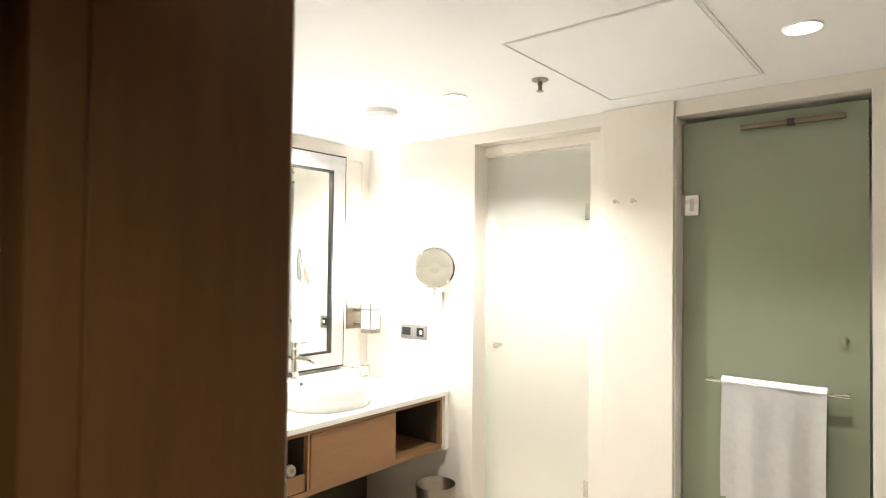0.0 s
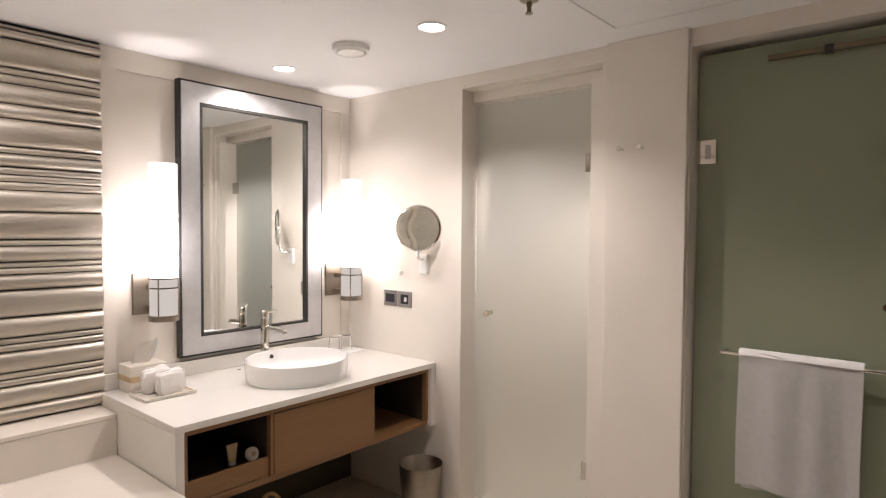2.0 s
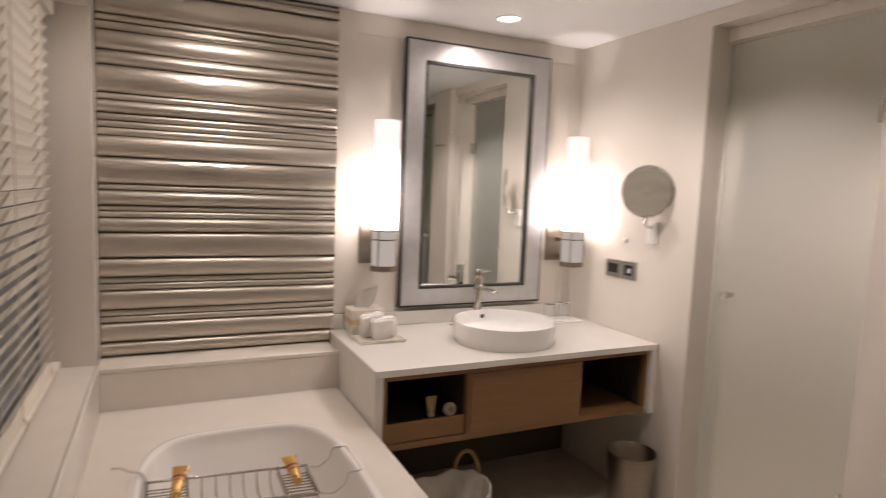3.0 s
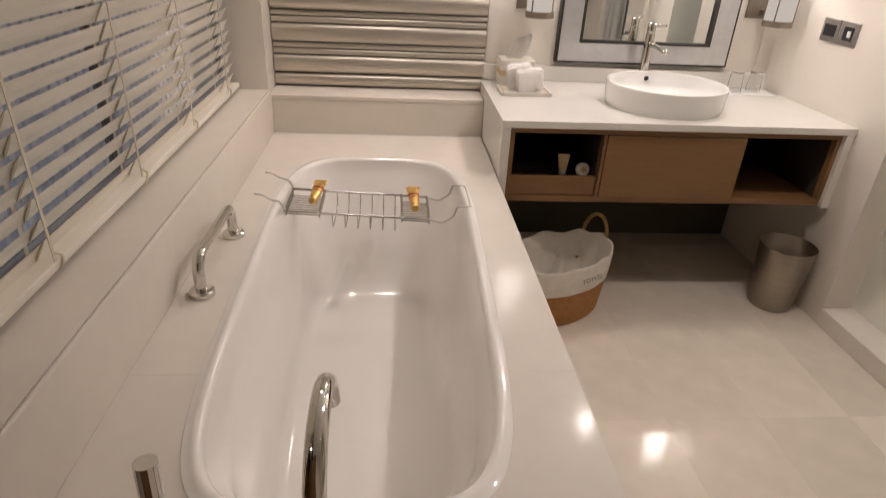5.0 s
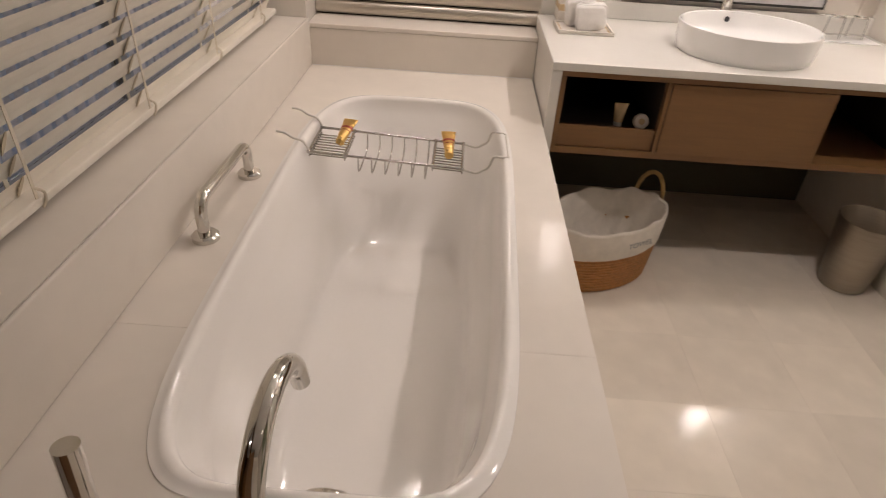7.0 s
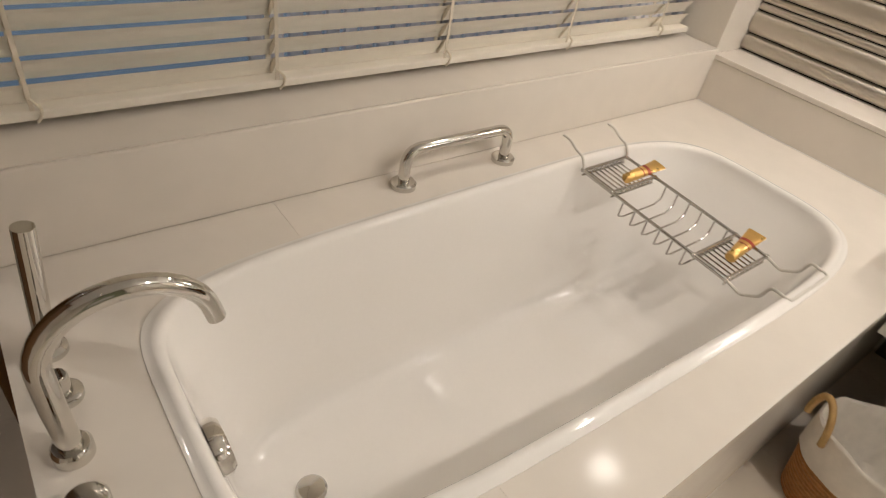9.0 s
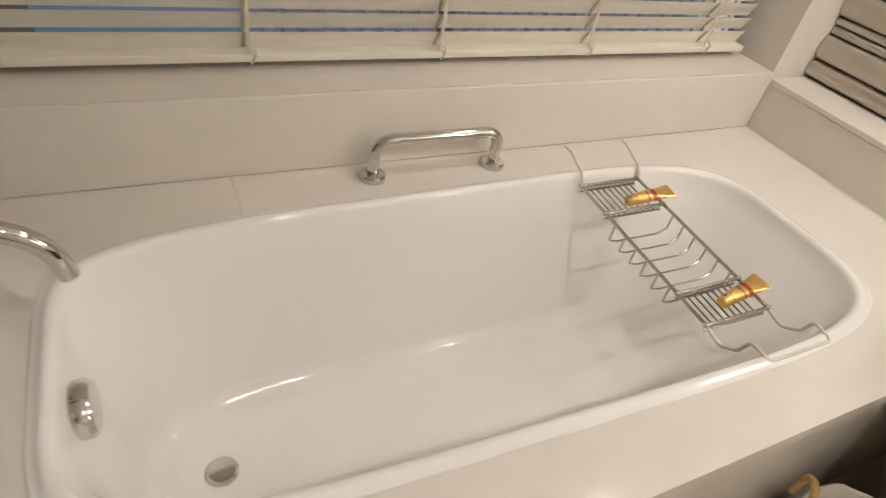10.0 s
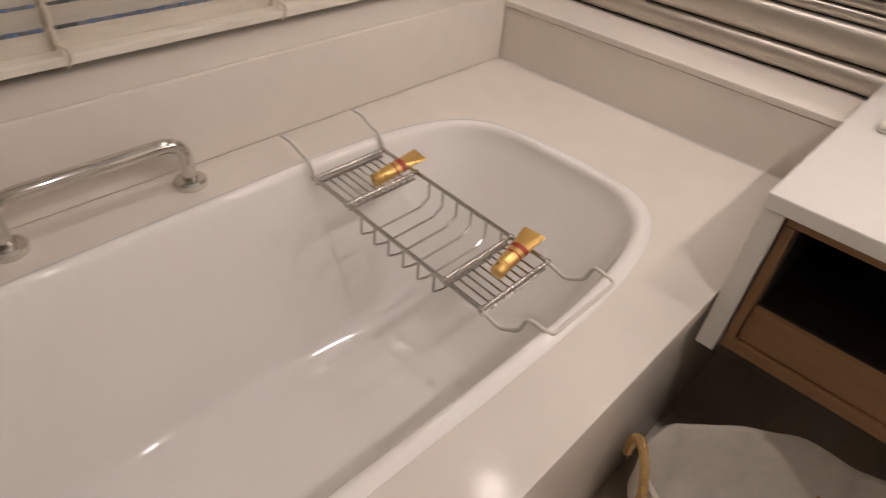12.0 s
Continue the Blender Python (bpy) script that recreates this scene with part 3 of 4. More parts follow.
def sconce(x):
    s = thing("wall_sconce", (x, 2.87, 1.15), "tubular opal glass wall sconce on a steel bracket, lit", "wall lamp", "sconces beside the mirror")
    part("backplate", box((x - 0.083, 2.984, 1.185), (x + 0.083, 2.9995, 1.385), 0.003), M_STEEL, s)
    part("arm", box((x - 0.02, 2.90, 1.30), (x + 0.02, 2.986, 1.325), 0.002), M_STEEL, s)
    part("arm", box((x - 0.02, 2.90, 1.20), (x + 0.02, 2.986, 1.225), 0.002), M_STEEL, s)
    c = (x, 2.845, 0)
    part("tube", lathe([(0.010, 1.372), (0.062, 1.372), (0.062, 1.900), (0.010, 1.902)], c, 32), M_TUBE, s, "glowing opal glass tube", smooth=True)
    part("lower_glass", lathe([(0.01, 1.194), (0.062, 1.194), (0.062, 1.368), (0.01, 1.368)], c, 32), M_CUP, s, smooth=True)
    part("cup", lathe([(0.01, 1.166), (0.066, 1.166), (0.066, 1.192), (0.01, 1.193)], c, 32), M_STEEL, s, smooth=True)
    for zz in (1.362, 1.318):
        part("hoop", lathe([(0.0635, zz), (0.0675, zz), (0.0675, zz + 0.007), (0.0635, zz + 0.007)], c, 32), M_STEEL, s, smooth=True)
    for k in range(4):
        a = radians(45 + 90 * k)
        part("strut", box((-0.003, 0.0635, 1.193), (0.003, 0.0675, 1.362), m=Matrix.Translation(c) @ Matrix.Rotation(a, 4, "Z")), M_STEEL, s)
    return s


for lx in SCONCES:
    sconce(lx)

# shaving mirror on the side wall
sh = thing("shaving_mirror", (2.44, 2.40, 1.5), "round chrome magnifying mirror on a wall arm", "mirror")
face = look((2.40, 2.295, 1.608), (3.27, 2.785, 1.61))
part("rim", lathe([(0.118, -0.008), (0.128, -0.006), (0.131, 0.0), (0.128, 0.007), (0.120, 0.009), (0.117, 0.006)], (0, 0, 0), 44, m=face, cap0=True, cap1=False), M_CHROME, sh, smooth=True)
part("glass", lathe([(0.004, 0.0040), (0.06, 0.0044), (0.118, 0.0060)], (0, 0, 0), 44, m=face, cap1=False), M_MIRROR, sh, smooth=True)
part("arm", pipe(bend([(2.41, 2.305, 1.480), (2.415, 2.31, 1.44), (2.46, 2.33, 1.43), (2.492, 2.33, 1.43)], 0.03), 0.008), M_CHROME, sh, smooth=True)
part("wall_base", box((2.478, 2.30, 1.345), (2.4995, 2.365, 1.46), 0.006), M_WHITE, sh)

# socket and switch plates
sp = thing("socket_plates", (XR, 2.58, 1.19), "pair of steel shaver-socket and switch plates", "wall socket")
for ya, yb, inner in ((2.555, 2.665, 0), (2.435, 2.545, 1)):
    plate = part("plate", box((2.492, ya, 1.140), (2.4995, yb, 1.235), 0.0015), M_PLATE, sp)
    if inner == 0:
        part("socket", box((2.489, ya + 0.018, 1.163), (2.4925, yb - 0.018, 1.213), 0.001), M_BLACK, plate)
    else:
        part("socket", box((2.489, ya + 0.026, 1.160), (2.4925, yb - 0.026, 1.216), 0.001), M_BLACK, plate)
        part("switch", box((2.486, ya + 0.035, 1.175), (2.4895, ya + 0.055, 1.200), 0.001), M_WHITE, plate)
wk = thing("small_wall_knob", (XR, 2.47, 1.33), "small white round cord outlet on the wall", "wall fitting")
part("knob", lathe([(0.014, 0), (0.014, 0.008), (0.006, 0.012)], (2.4995, 2.53, 1.345), 16, m=Matrix.Rotation(radians(-90), 4, "Y")), M_WHITE, wk, smooth=True)

# ---- glass doors ----
td = thing("door_2", (2.58, 1.66, 0), "white frosted glass toilet door, closed", "door")
td["kind"] = "structure"
part("glass_leaf", box((2.628, 1.370, 0.095), (2.638, 2.062, 2.29), 0.001), M_FROST, td)
part("jamb_trim", box((2.508, 1.262, 0.086), (2.66, 1.318, 2.30), 0.002), M_WALL, td)
part("head_trim", box((2.60, 1.262, 2.301), (2.67, 2.068, 2.3595), 0.001), M_WALL, td)
kn = part("door_knob", rod((2.627, 1.955, 1.148), (2.585, 1.955, 1.148), 0.012, 16), M_CHROME, td, "chrome knob", smooth=True)
part("knob_cap", rod((2.585, 1.955, 1.148), (2.573, 1.955, 1.148), 0.018, 16), M_CHROME, kn, smooth=True)
for hz in (1.93, 0.42):
    part("hinge", box((2.618, 1.319, hz - 0.045), (2.648, 1.40, hz + 0.045), 0.003), M_CHROME, td)
solid("threshold", box((2.496, 1.262, 0.0), (2.70, 2.068, 0.085), 0.004), M_DECK, "cream stone kerb under the toilet door", "threshold", kind="structure")

sd = thing("door_3", (2.58, 0.49, 0), "green frosted glass shower door, closed", "door")
sd["kind"] = "structure"
part("glass_leaf", box((2.575, 0.125, 0.07), (2.585, 0.862, 2.33), 0.001), M_GREEN, sd)
for hz in (1.93, 0.42):
    hg = part("hinge", box((2.562, 0.785, hz - 0.05), (2.598, 0.868, hz + 0.05), 0.003), M_CHROME, sd)
    part("hinge_slot", box((2.5595, 0.808, hz - 0.028), (2.5615, 0.828, hz + 0.028)), M_PLATE, hg)
part("top_rail", box((2.545, 0.20, 2.262), (2.568, 0.60, 2.282), 0.002), M_BRONZE, sd, "bronze rail near the top")
part("rail_fixing", box((2.540, 0.385, 2.258), (2.574, 0.415, 2.286), 0.002), M_DARK, sd)
part("towel_rail", rod((2.515, 0.185, 1.118), (2.515, 0.738, 1.118), 0.009, 14), M_CHROME, sd, "chrome towel rail", smooth=True)
for yy in (0.195, 0.728):
    part("rail_post", rod((2.515, yy, 1.118), (2.575, yy, 1.118), 0.008, 12), M_CHROME, sd, smooth=True)
part("door_knob", rod((2.574, 0.205, 1.34), (2.545, 0.205, 1.34), 0.014, 16), M_CHROME, sd, "chrome knob", smooth=True)
solid("threshold", box((2.455, 0.112, 0.0), (2.70, 0.868, 0.055), 0.006), M_DECK, "cream stone kerb under the shower door", "threshold", kind="structure")

# towel over the rail
towel = thing("bath_towel", (2.515, 0.5, 1.12), "white folded bath towel hanging over the rail", "towel")


def hanging(y0, y1, z_low, side):
    bm, cols, rows = bmesh.new(), 24, 20
    grid = []
    for i in range(rows + 1):
        row = []
        for j in range(cols + 1):
            y = y0 + (y1 - y0) * j / cols
            v = i / rows
            zz = 1.132 + (z_low - 1.132) * v
            wave = 0.006 * math.sin(j * 0.75 + side) * min(v * 3, 1) + 0.004 * math.sin(j * 0.31 + 2 * v)
            row.append(bm.verts.new((2.515 + side * (0.018 + 0.004 * v) + wave - 0.004, y + 0.006 * v * math.sin(3 * v), zz + 0.004 * math.sin(j * 0.4))))
        grid.append(row)
    for a, b in zip(grid, grid[1:]):
        for j in range(cols):
            bm.faces.new((a[j], a[j + 1], b[j + 1], b[j]))
    bmesh.ops.solidify(bm, geom=bm.faces[:], thickness=0.008)
    return bm


part("front_fall", hanging(0.262, 0.665, 0.612, -1), M_TOWEL, towel, smooth=True)
part("back_fall", hanging(0.268, 0.655, 0.585, 1), M_TOWEL, towel, smooth=True)
ring = [[(2.515 - 0.027 * math.cos(a), y, 1.122 + 0.023 * math.sin(a)) for a in [math.pi * k / 8 for k in range(9)]] +
        [(2.515 + 0.012 * math.cos(a), y, 1.124 + 0.010 * math.sin(a)) for a in [math.pi * k / 8 for k in range(9)]] for y in [0.262 + 0.404 * k / 8 for k in range(9)]]
part("fold", loft(ring), M_TOWEL, towel, smooth=True)

for yy in (1.145, 1.055):
    hk = thing("robe_hook", (2.47, yy, 1.955), "small chrome robe hook on the pier", "hook", "robe hooks")
    part("post", rod((2.4695, yy, 1.955), (2.43, yy, 1.955), 0.006, 12), M_CHROME, hk, smooth=True)
    part("cap", rod((2.43, yy, 1.955), (2.418, yy, 1.955), 0.011, 14), M_CHROME, hk, smooth=True)

# ---- window and blind ----
win = thing("window_1", (-0.2, 1.63, 0.82), "wide window behind the blind", "window")
win["kind"] = "structure"
for lo, hi in (((-0.215, 0.502, 0.807), (-0.185, 2.788, 0.86)), ((-0.215, 0.502, 2.18), (-0.185, 2.788, 2.219)), ((-0.215, 0.502, 0.861), (-0.185, 0.54, 2.179)),
               ((-0.215, 2.75, 0.861), (-0.185, 2.788, 2.179)), ((-0.215, 1.61, 0.861), (-0.185, 1.65, 2.179))):
    part("window_frame", box(lo, hi, 0.003), M_GREY, win)
for ya, yb in ((0.541, 1.609), (1.651, 2.749)):
    pane = part("pane", box((-0.203, ya, 0.861), (-0.197, yb, 2.179)), M_GLASS, win)
    pane.visible_shadow = False
blind = thing("venetian_blind", (-0.11, 1.63, 0.84), "cream wooden venetian blind with tilted slats", "blind")
part("bottom_rail", box((-0.172, 0.51, 0.832), (-0.116, 2.745, 0.852), 0.004), M_SLAT, blind)
part("head_rail", box((-0.172, 0.51, 2.165), (-0.112, 2.76, 2.215), 0.003), M_SLAT, blind)
slat_me = mesh("slat", loft([[(-0.026, y, 0.0), (-0.010, y, 0.0028), (0.010, y, 0.0028), (0.026, y, 0.0), (0.010, y, 0.0056), (-0.010, y, 0.0056)] for y in (0.515, 2.74)]), M_SLAT)
# Rungs toned darker than the cords stand in for shaded notches at slats.
rung_me = mesh("ladder_rung", loft([[(x, -0.0015 - 0.004 * w, -0.0012), (x, 0.0015 + 0.004 * w, -0.0012), (x, 0.0015 + 0.004 * w, 0.0004), (x, -0.0015 - 0.004 * w, 0.0004)] for x, w in ((-0.0275, 0.2), (-0.01, 1.0), (0.012, 1.0), (0.0275, 0.2))]), M_RUNG)
zz = 0.875
n_slat = 0
while zz < 2.16:
    sl = new("slat", slat_me)
    sl.parent = blind
    sl.matrix_parent_inverse = blind.matrix_world.inverted()
    sl.matrix_basis = pose(-0.144, 0, zz, 0, -62 + 2.0 * math.sin(n_slat * 2.3), 0)
    for yy in (0.615, 1.10, 1.585, 2.072, 2.555):
        rg = new("ladder_rung", rung_me)
        rg.parent = blind
        rg.matrix_parent_inverse = blind.matrix_world.inverted()
        rg.matrix_basis = pose(-0.144, yy, zz, 0, -62 + 2.0 * math.sin(n_slat * 2.3), 0)
    zz += 0.045
    n_slat += 1
for yy in (0.615, 1.10, 1.585, 2.072, 2.555):
    part("ladder_cord", box((-0.120, yy - 0.004, 0.85), (-0.118, yy + 0.004, 2.17)), M_TAPE, blind)
    part("ladder_cord", box((-0.171, yy - 0.006, 0.85), (-0.169, yy + 0.006, 2.17)), M_TAPE, blind)
    part("cord_loop", pipe(bend([(-0.119, yy, 0.875), (-0.110, yy + 0.016, 0.860), (-0.112, yy + 0.012, 0.840), (-0.116, yy + 0.004, 0.829)], 0.01), 0.003, 8), M_TAPE, blind, smooth=True)

# ---- ceiling fittings ----
# The fourth fitting only houses the added lamp near the entrance.
for lx, ly in DOWN:
    dl = thing("downlight", (lx, ly, H), "recessed round downlight, lit", "ceiling light", "downlights")
    part("trim_ring", lathe([(0.062, H), (0.062, H - 0.004), (0.056, H - 0.007), (0.051, H)], (lx, ly, 0), 36, cap0=False, cap1=False), M_WHITE, dl, smooth=True)
    part("lens", lathe([(0.004, H - 0.0025), (0.051, H - 0.0025)], (lx, ly, 0), 30, cap1=False), M_LENS, dl)
spk = thing("ceiling_speaker", (1.78, 2.145, H), "round white ceiling vent with a raised rim", "ceiling vent")
part("body", lathe([(0.085, H - 0.001), (0.083, H - 0.022), (0.074, H - 0.028), (0.066, H - 0.022)], (1.78, 2.145, 0), 40, cap1=False), M_WHITE, spk, smooth=True)
part("disc", lathe([(0.064, H - 0.010), (0.058, H - 0.030), (0.01, H - 0.033)], (1.78, 2.145, 0), 40, cap0=False), M_WHITE, spk, smooth=True)
spr = thing("fire_sprinkler", (1.815, 1.217, H), "brass ceiling fire sprinkler with a pale rose", "sprinkler")
part("rose", lathe([(0.036, H - 0.001), (0.034, H - 0.006), (0.014, H - 0.012)], (1.815, 1.217, 0), 28), M_STEEL, spr, smooth=True)
part("stem", lathe([(0.009, H - 0.010), (0.011, H - 0.022), (0.008, H - 0.028), (0.008, H - 0.050)], (1.815, 1.217, 0), 16), M_BRONZE, spr, smooth=True)
part("deflector", lathe([(0.014, H - 0.050), (0.014, H - 0.053), (0.003, H - 0.055)], (1.815, 1.217, 0), 20), M_STEEL, spr, smooth=True)
hatch = thing("access_hatch", (1.765, 0.755, H), "white flush ceiling access panel", "access panel")
part("panel", box((1.385, 0.465, H - 0.004), (2.285, 1.10, H - 0.0005), 0.001), M_CEIL, hatch)
for lo, hi in (((1.372, 0.45), (2.298, 0.457)), ((1.372, 1.108), (2.298, 1.115)), ((1.372, 0.4575), (1.379, 1.1075)), ((2.291, 0.4575), (2.298, 1.1075))):
    part("rim", box((*lo, H - 0.005), (*hi, H - 0.0005), 0.001), M_WHITE, hatch)

# ---- things on the worktop ----
tray = thing("amenity_tray", (1.18, 2.73, 0.85), "cream patterned tray under the folded towels", "tray")
part("plate", box((1.065, 2.640, 0.8505), (1.295, 2.810, 0.858), 0.003), M_LINEN, tray)
for lo, hi in (((1.065, 2.640), (1.295, 2.648)), ((1.065, 2.802), (1.295, 2.810)), ((1.065, 2.6485), (1.073, 2.8015)), ((1.287, 2.6485), (1.295, 2.8015))):
    part("rim", box((*lo, 0.8585), (*hi, 0.866), 0.002), M_LINEN, tray)
for k in range(9):
    part("pattern_mark", box((1.078 + 0.0235 * k, 2.651, 0.8582), (1.090 + 0.0235 * k, 2.660, 0.8590)), M_TAN, tray)
for k in range(6):
    for xa in (1.076, 1.276):
        part("pattern_mark", box((xa, 2.668 + 0.0225 * k, 0.8582), (xa + 0.009, 2.680 + 0.0225 * k, 0.8590)), M_TAN, tray)


def folded(cx, cy, cz, hx, hy, hz, lean, turn, seed):
    m = Matrix.Translation((cx, cy, cz)) @ Matrix.Rotation(radians(turn), 4, "Z") @ Matrix.Rotation(radians(-7), 4, "Y") @ Matrix.Rotation(radians(lean), 4, "X")
    rings = []
    for k in range(41):
        w = math.pi * (k + 0.5) / 41 - math.pi / 2
        v = math.copysign(abs(math.sin(w)) ** 0.6, math.sin(w))
        near = abs(math.cos(w)) ** 0.2 * (1 - 0.075 * abs(math.cos(4.7 * v)) ** 10)
        ring = []
        for x, z, _ in oval(0, 0, hx, hz, 0, 56, 6.0):
            dent = -0.010 * math.exp(-((x - 0.008) ** 2 + (z - 0.006) ** 2) / 0.0005) * (v < 0)
            q = Vector((x * 22 + seed, v * 3, z * 22))
            sag = 0.10 * (z / hz) * (x / hx) * hx
            ring.append(m @ Vector((x * near * (1 + 0.09 * noise.noise(q)) + 0.2 * sag, hy * v + 0.010 * noise.noise(q + Vector((7, 1, 3))) - dent * near, z * near * (1 + 0.04 * noise.noise(q * 0.7)))))
        rings.append(ring)
    return loft(rings)


for cx, cy, cz, hx, hz, lean, turn in ((1.158, 2.752, 0.919, 0.060, 0.057, 8, 6), (1.196, 2.690, 0.914, 0.061, 0.054, 10, -3)):
    rt = thing("folded_towel", (cx, cy, 0.86), "white folded face towel standing in the tray", "towel", "folded towels")
    part("cloth", folded(cx, cy, cz, hx, 0.027, hz, lean, turn, cx * 40), M_TOWEL, rt, smooth=True)
    part("fold_edge", pipe([Vector((cx - 0.045 + 0.009 * k, cy - 0.002 * (k % 3), cz + hz - 0.001 - 0.0006 * (k % 2))) for k in range(11)], 0.004, 6), M_TOWEL, rt, smooth=True)
tb = thing("tissue_box", (1.17, 2.89, 0.85), "cream tissue box with a tissue pulled up", "tissue box")
part("lower_box", box((1.085, 2.835, 0.8505), (1.245, 2.965, 0.898), 0.003), M_LINEN, tb)
part("band", box((1.084, 2.834, 0.8985), (1.246, 2.966, 0.924), 0.001), M_TAN, tb, "tan card band")
part("upper_box", box((1.083, 2.833, 0.9245), (1.247, 2.967, 0.972), 0.003), M_LINEN, tb)
bm = bmesh.new()
rows = []
for i in range(11):
    v = i / 10
    wide = 0.075 + 0.07 * v - 0.075 * v * v
    rows.append([bm.verts.new((1.150 + (u - 0.5) * wide + 0.045 * v, 2.90 + 0.024 * math.sin(5 * u + 2 * v) * (0.35 + v) - 0.03 * v, 0.970 + 0.125 * v - 0.045 * v * abs(u - 0.7))) for u in [j / 10 for j in range(11)]])
for a, b in zip(rows, rows[1:]):
    for j in range(10):
        bm.faces.new((a[j], a[j + 1], b[j + 1], b[j]))
bmesh.ops.solidify(bm, geom=bm.faces[:], thickness=0.0015)
part("tissue", bm, M_THIN, tb, smooth=True)
mat_ = thing("paper_mat", (2.33, 2.86, 0.85), "white printed paper mat under the glasses", "paper mat")
part("sheet", box((2.19, 2.79, 0.8503), (2.46, 2.93, 0.853), 0.0005), M_TISSUE, mat_)
part("print_bar", box((2.21, 2.80, 0.8532), (2.33, 2.807, 0.8537)), M_GREY, mat_)
for gx, gy in ((2.28, 2.875), (2.385, 2.885)):
    gl = thing("drinking_glass", (gx, gy, 0.853), "clear upturned drinking glass on the paper mat", "glass", "drinking glasses")
    part("tumbler", lathe([(0.034, 0.0), (0.0345, 0.005), (0.030, 0.090), (0.027, 0.092), (0.004, 0.092), (0.004, 0.086), (0.027, 0.086), (0.0315, 0.006), (0.0315, 0.0005)], (gx, gy, 0.8535), 28, cap0=False, cap1=False), M_TUMBLER, gl, smooth=True)

# niche contents
nt_ = thing("lotion_tube", (1.31, 2.36, 0.585), "tan cosmetic tube standing on its cap", "tube", "tubes")
part("body", loft([oval(1.312, 2.37, 0.017 + 0.010 * v, 0.016 * (1 - v) + 0.003, 0.603 + 0.072 * v, 20, 2) for v in (0, 0.3, 0.6, 0.85, 1)]), M_TAN, nt_, smooth=True)
part("cap", lathe([(0.016, 0), (0.016, 0.017), (0.014, 0.018)], (1.312, 2.37, 0.5855), 20), M_WHITE, nt_, smooth=True)
so = thing("wrapped_soap", (1.385, 2.375, 0.585), "round cream wrapped soap in the niche", "soap")
part("soap", lathe([(0.010, -0.013), (0.026, -0.013), (0.030, -0.006), (0.030, 0.006), (0.026, 0.013), (0.008, 0.014)], (1.392, 2.345, 0.616), 24, m=Matrix.Rotation(radians(72), 4, "X")), M_LINEN, so, smooth=True)
part("label", lathe([(0.002, 0), (0.012, 0.0)], (1.392, 2.3305, 0.6205), 16, m=Matrix.Rotation(radians(72), 4, "X"), cap1=False), M_TAN, so)

# ---- bath caddy ----
cad = thing("bath_caddy", (0.47, 2.04, 0.57), "plated wire bath rack bridging the tub", "bath rack")
YA, YB, ZR = 1.926, 2.132, 0.580
for y in (YA, YB):
    part("rail", rod((0.198, y, ZR), (0.712, y, ZR), 0.0048, 10), M_WIRE, cad, smooth=True)
    s = -1 if y == YA else 1
    arm = [(0.200, y, ZR), (0.194, y, 0.596), (0.180, y, 0.618), (0.150, y, 0.622), (0.124, y - 0.008, 0.644), (0.100, y - 0.016, 0.648)]
    part("hook_arm", pipe(bend(arm, 0.015), 0.0042, 8), M_SLEEVE, cad, "cream sleeved hook arm", smooth=True)
part("hook_loop", pipe(bend([(0.710, YA, ZR), (0.760, YA, 0.570), (0.800, YA, 0.598), (0.812, YA, 0.640), (0.862, YA + 0.004, 0.638), (0.862, YB - 0.004, 0.638), (0.812, YB, 0.640), (0.800, YB, 0.598), (0.760, YB, 0.570), (0.710, YB, ZR)], 0.012), 0.0042, 8), M_SLEEVE, cad, "cream sleeved hook loop", smooth=True)
for xa, xb in ((0.197, 0.316), (0.612, 0.712)):
    for x in (xa, xb):
        part("cross_bar", rod((x, YA, ZR), (x, YB, ZR), 0.0048, 10), M_WIRE, cad, smooth=True)
        part("cross_bar", rod((x, YA + 0.004, ZR - 0.018), (x, YB - 0.004, ZR - 0.018), 0.003, 8), M_WIRE, cad, smooth=True)
        for y in (YA, YB):
            part("ball_joint", lathe([(0.002, -0.007), (0.006, -0.005), (0.0075, 0), (0.006, 0.005), (0.002, 0.007)], (x, y, ZR), 12), M_WIRE, cad, smooth=True)
        zig = []
        for k in range(23):
            zig.append((x, YA + 0.006 + (YB - YA - 0.012) * k / 22, ZR - 0.003 - (0.014 if k % 2 else 0.0)))
        part("zigzag_wire", pipe(zig, 0.0018, 6), M_WIRE, cad, smooth=True)
    for k in range(1, 10):
        y = YA + (YB - YA) * k / 10
        part("shelf_wire", rod((xa, y, ZR - 0.019), (xb, y, ZR - 0.019), 0.0023, 6), M_WIRE, cad, smooth=True)
for k in range(6):
    x = 0.3625 + 0.045 * k
    part("basket_wire", pipe(bend([(x, YA, ZR), (x, YA, ZR - 0.052), (x, YA + 0.028, ZR - 0.062), (x, YB - 0.028, ZR - 0.062), (x, YB, ZR - 0.046), (x, YB, ZR)], 0.005, 2), 0.0028, 6), M_WIRE, cad, smooth=True)

# the rack hangs lower on the room side
for ob in cad.children:
    for v in ob.data.vertices:
        v.co.z -= 0.052 * (v.co.x - 0.455)


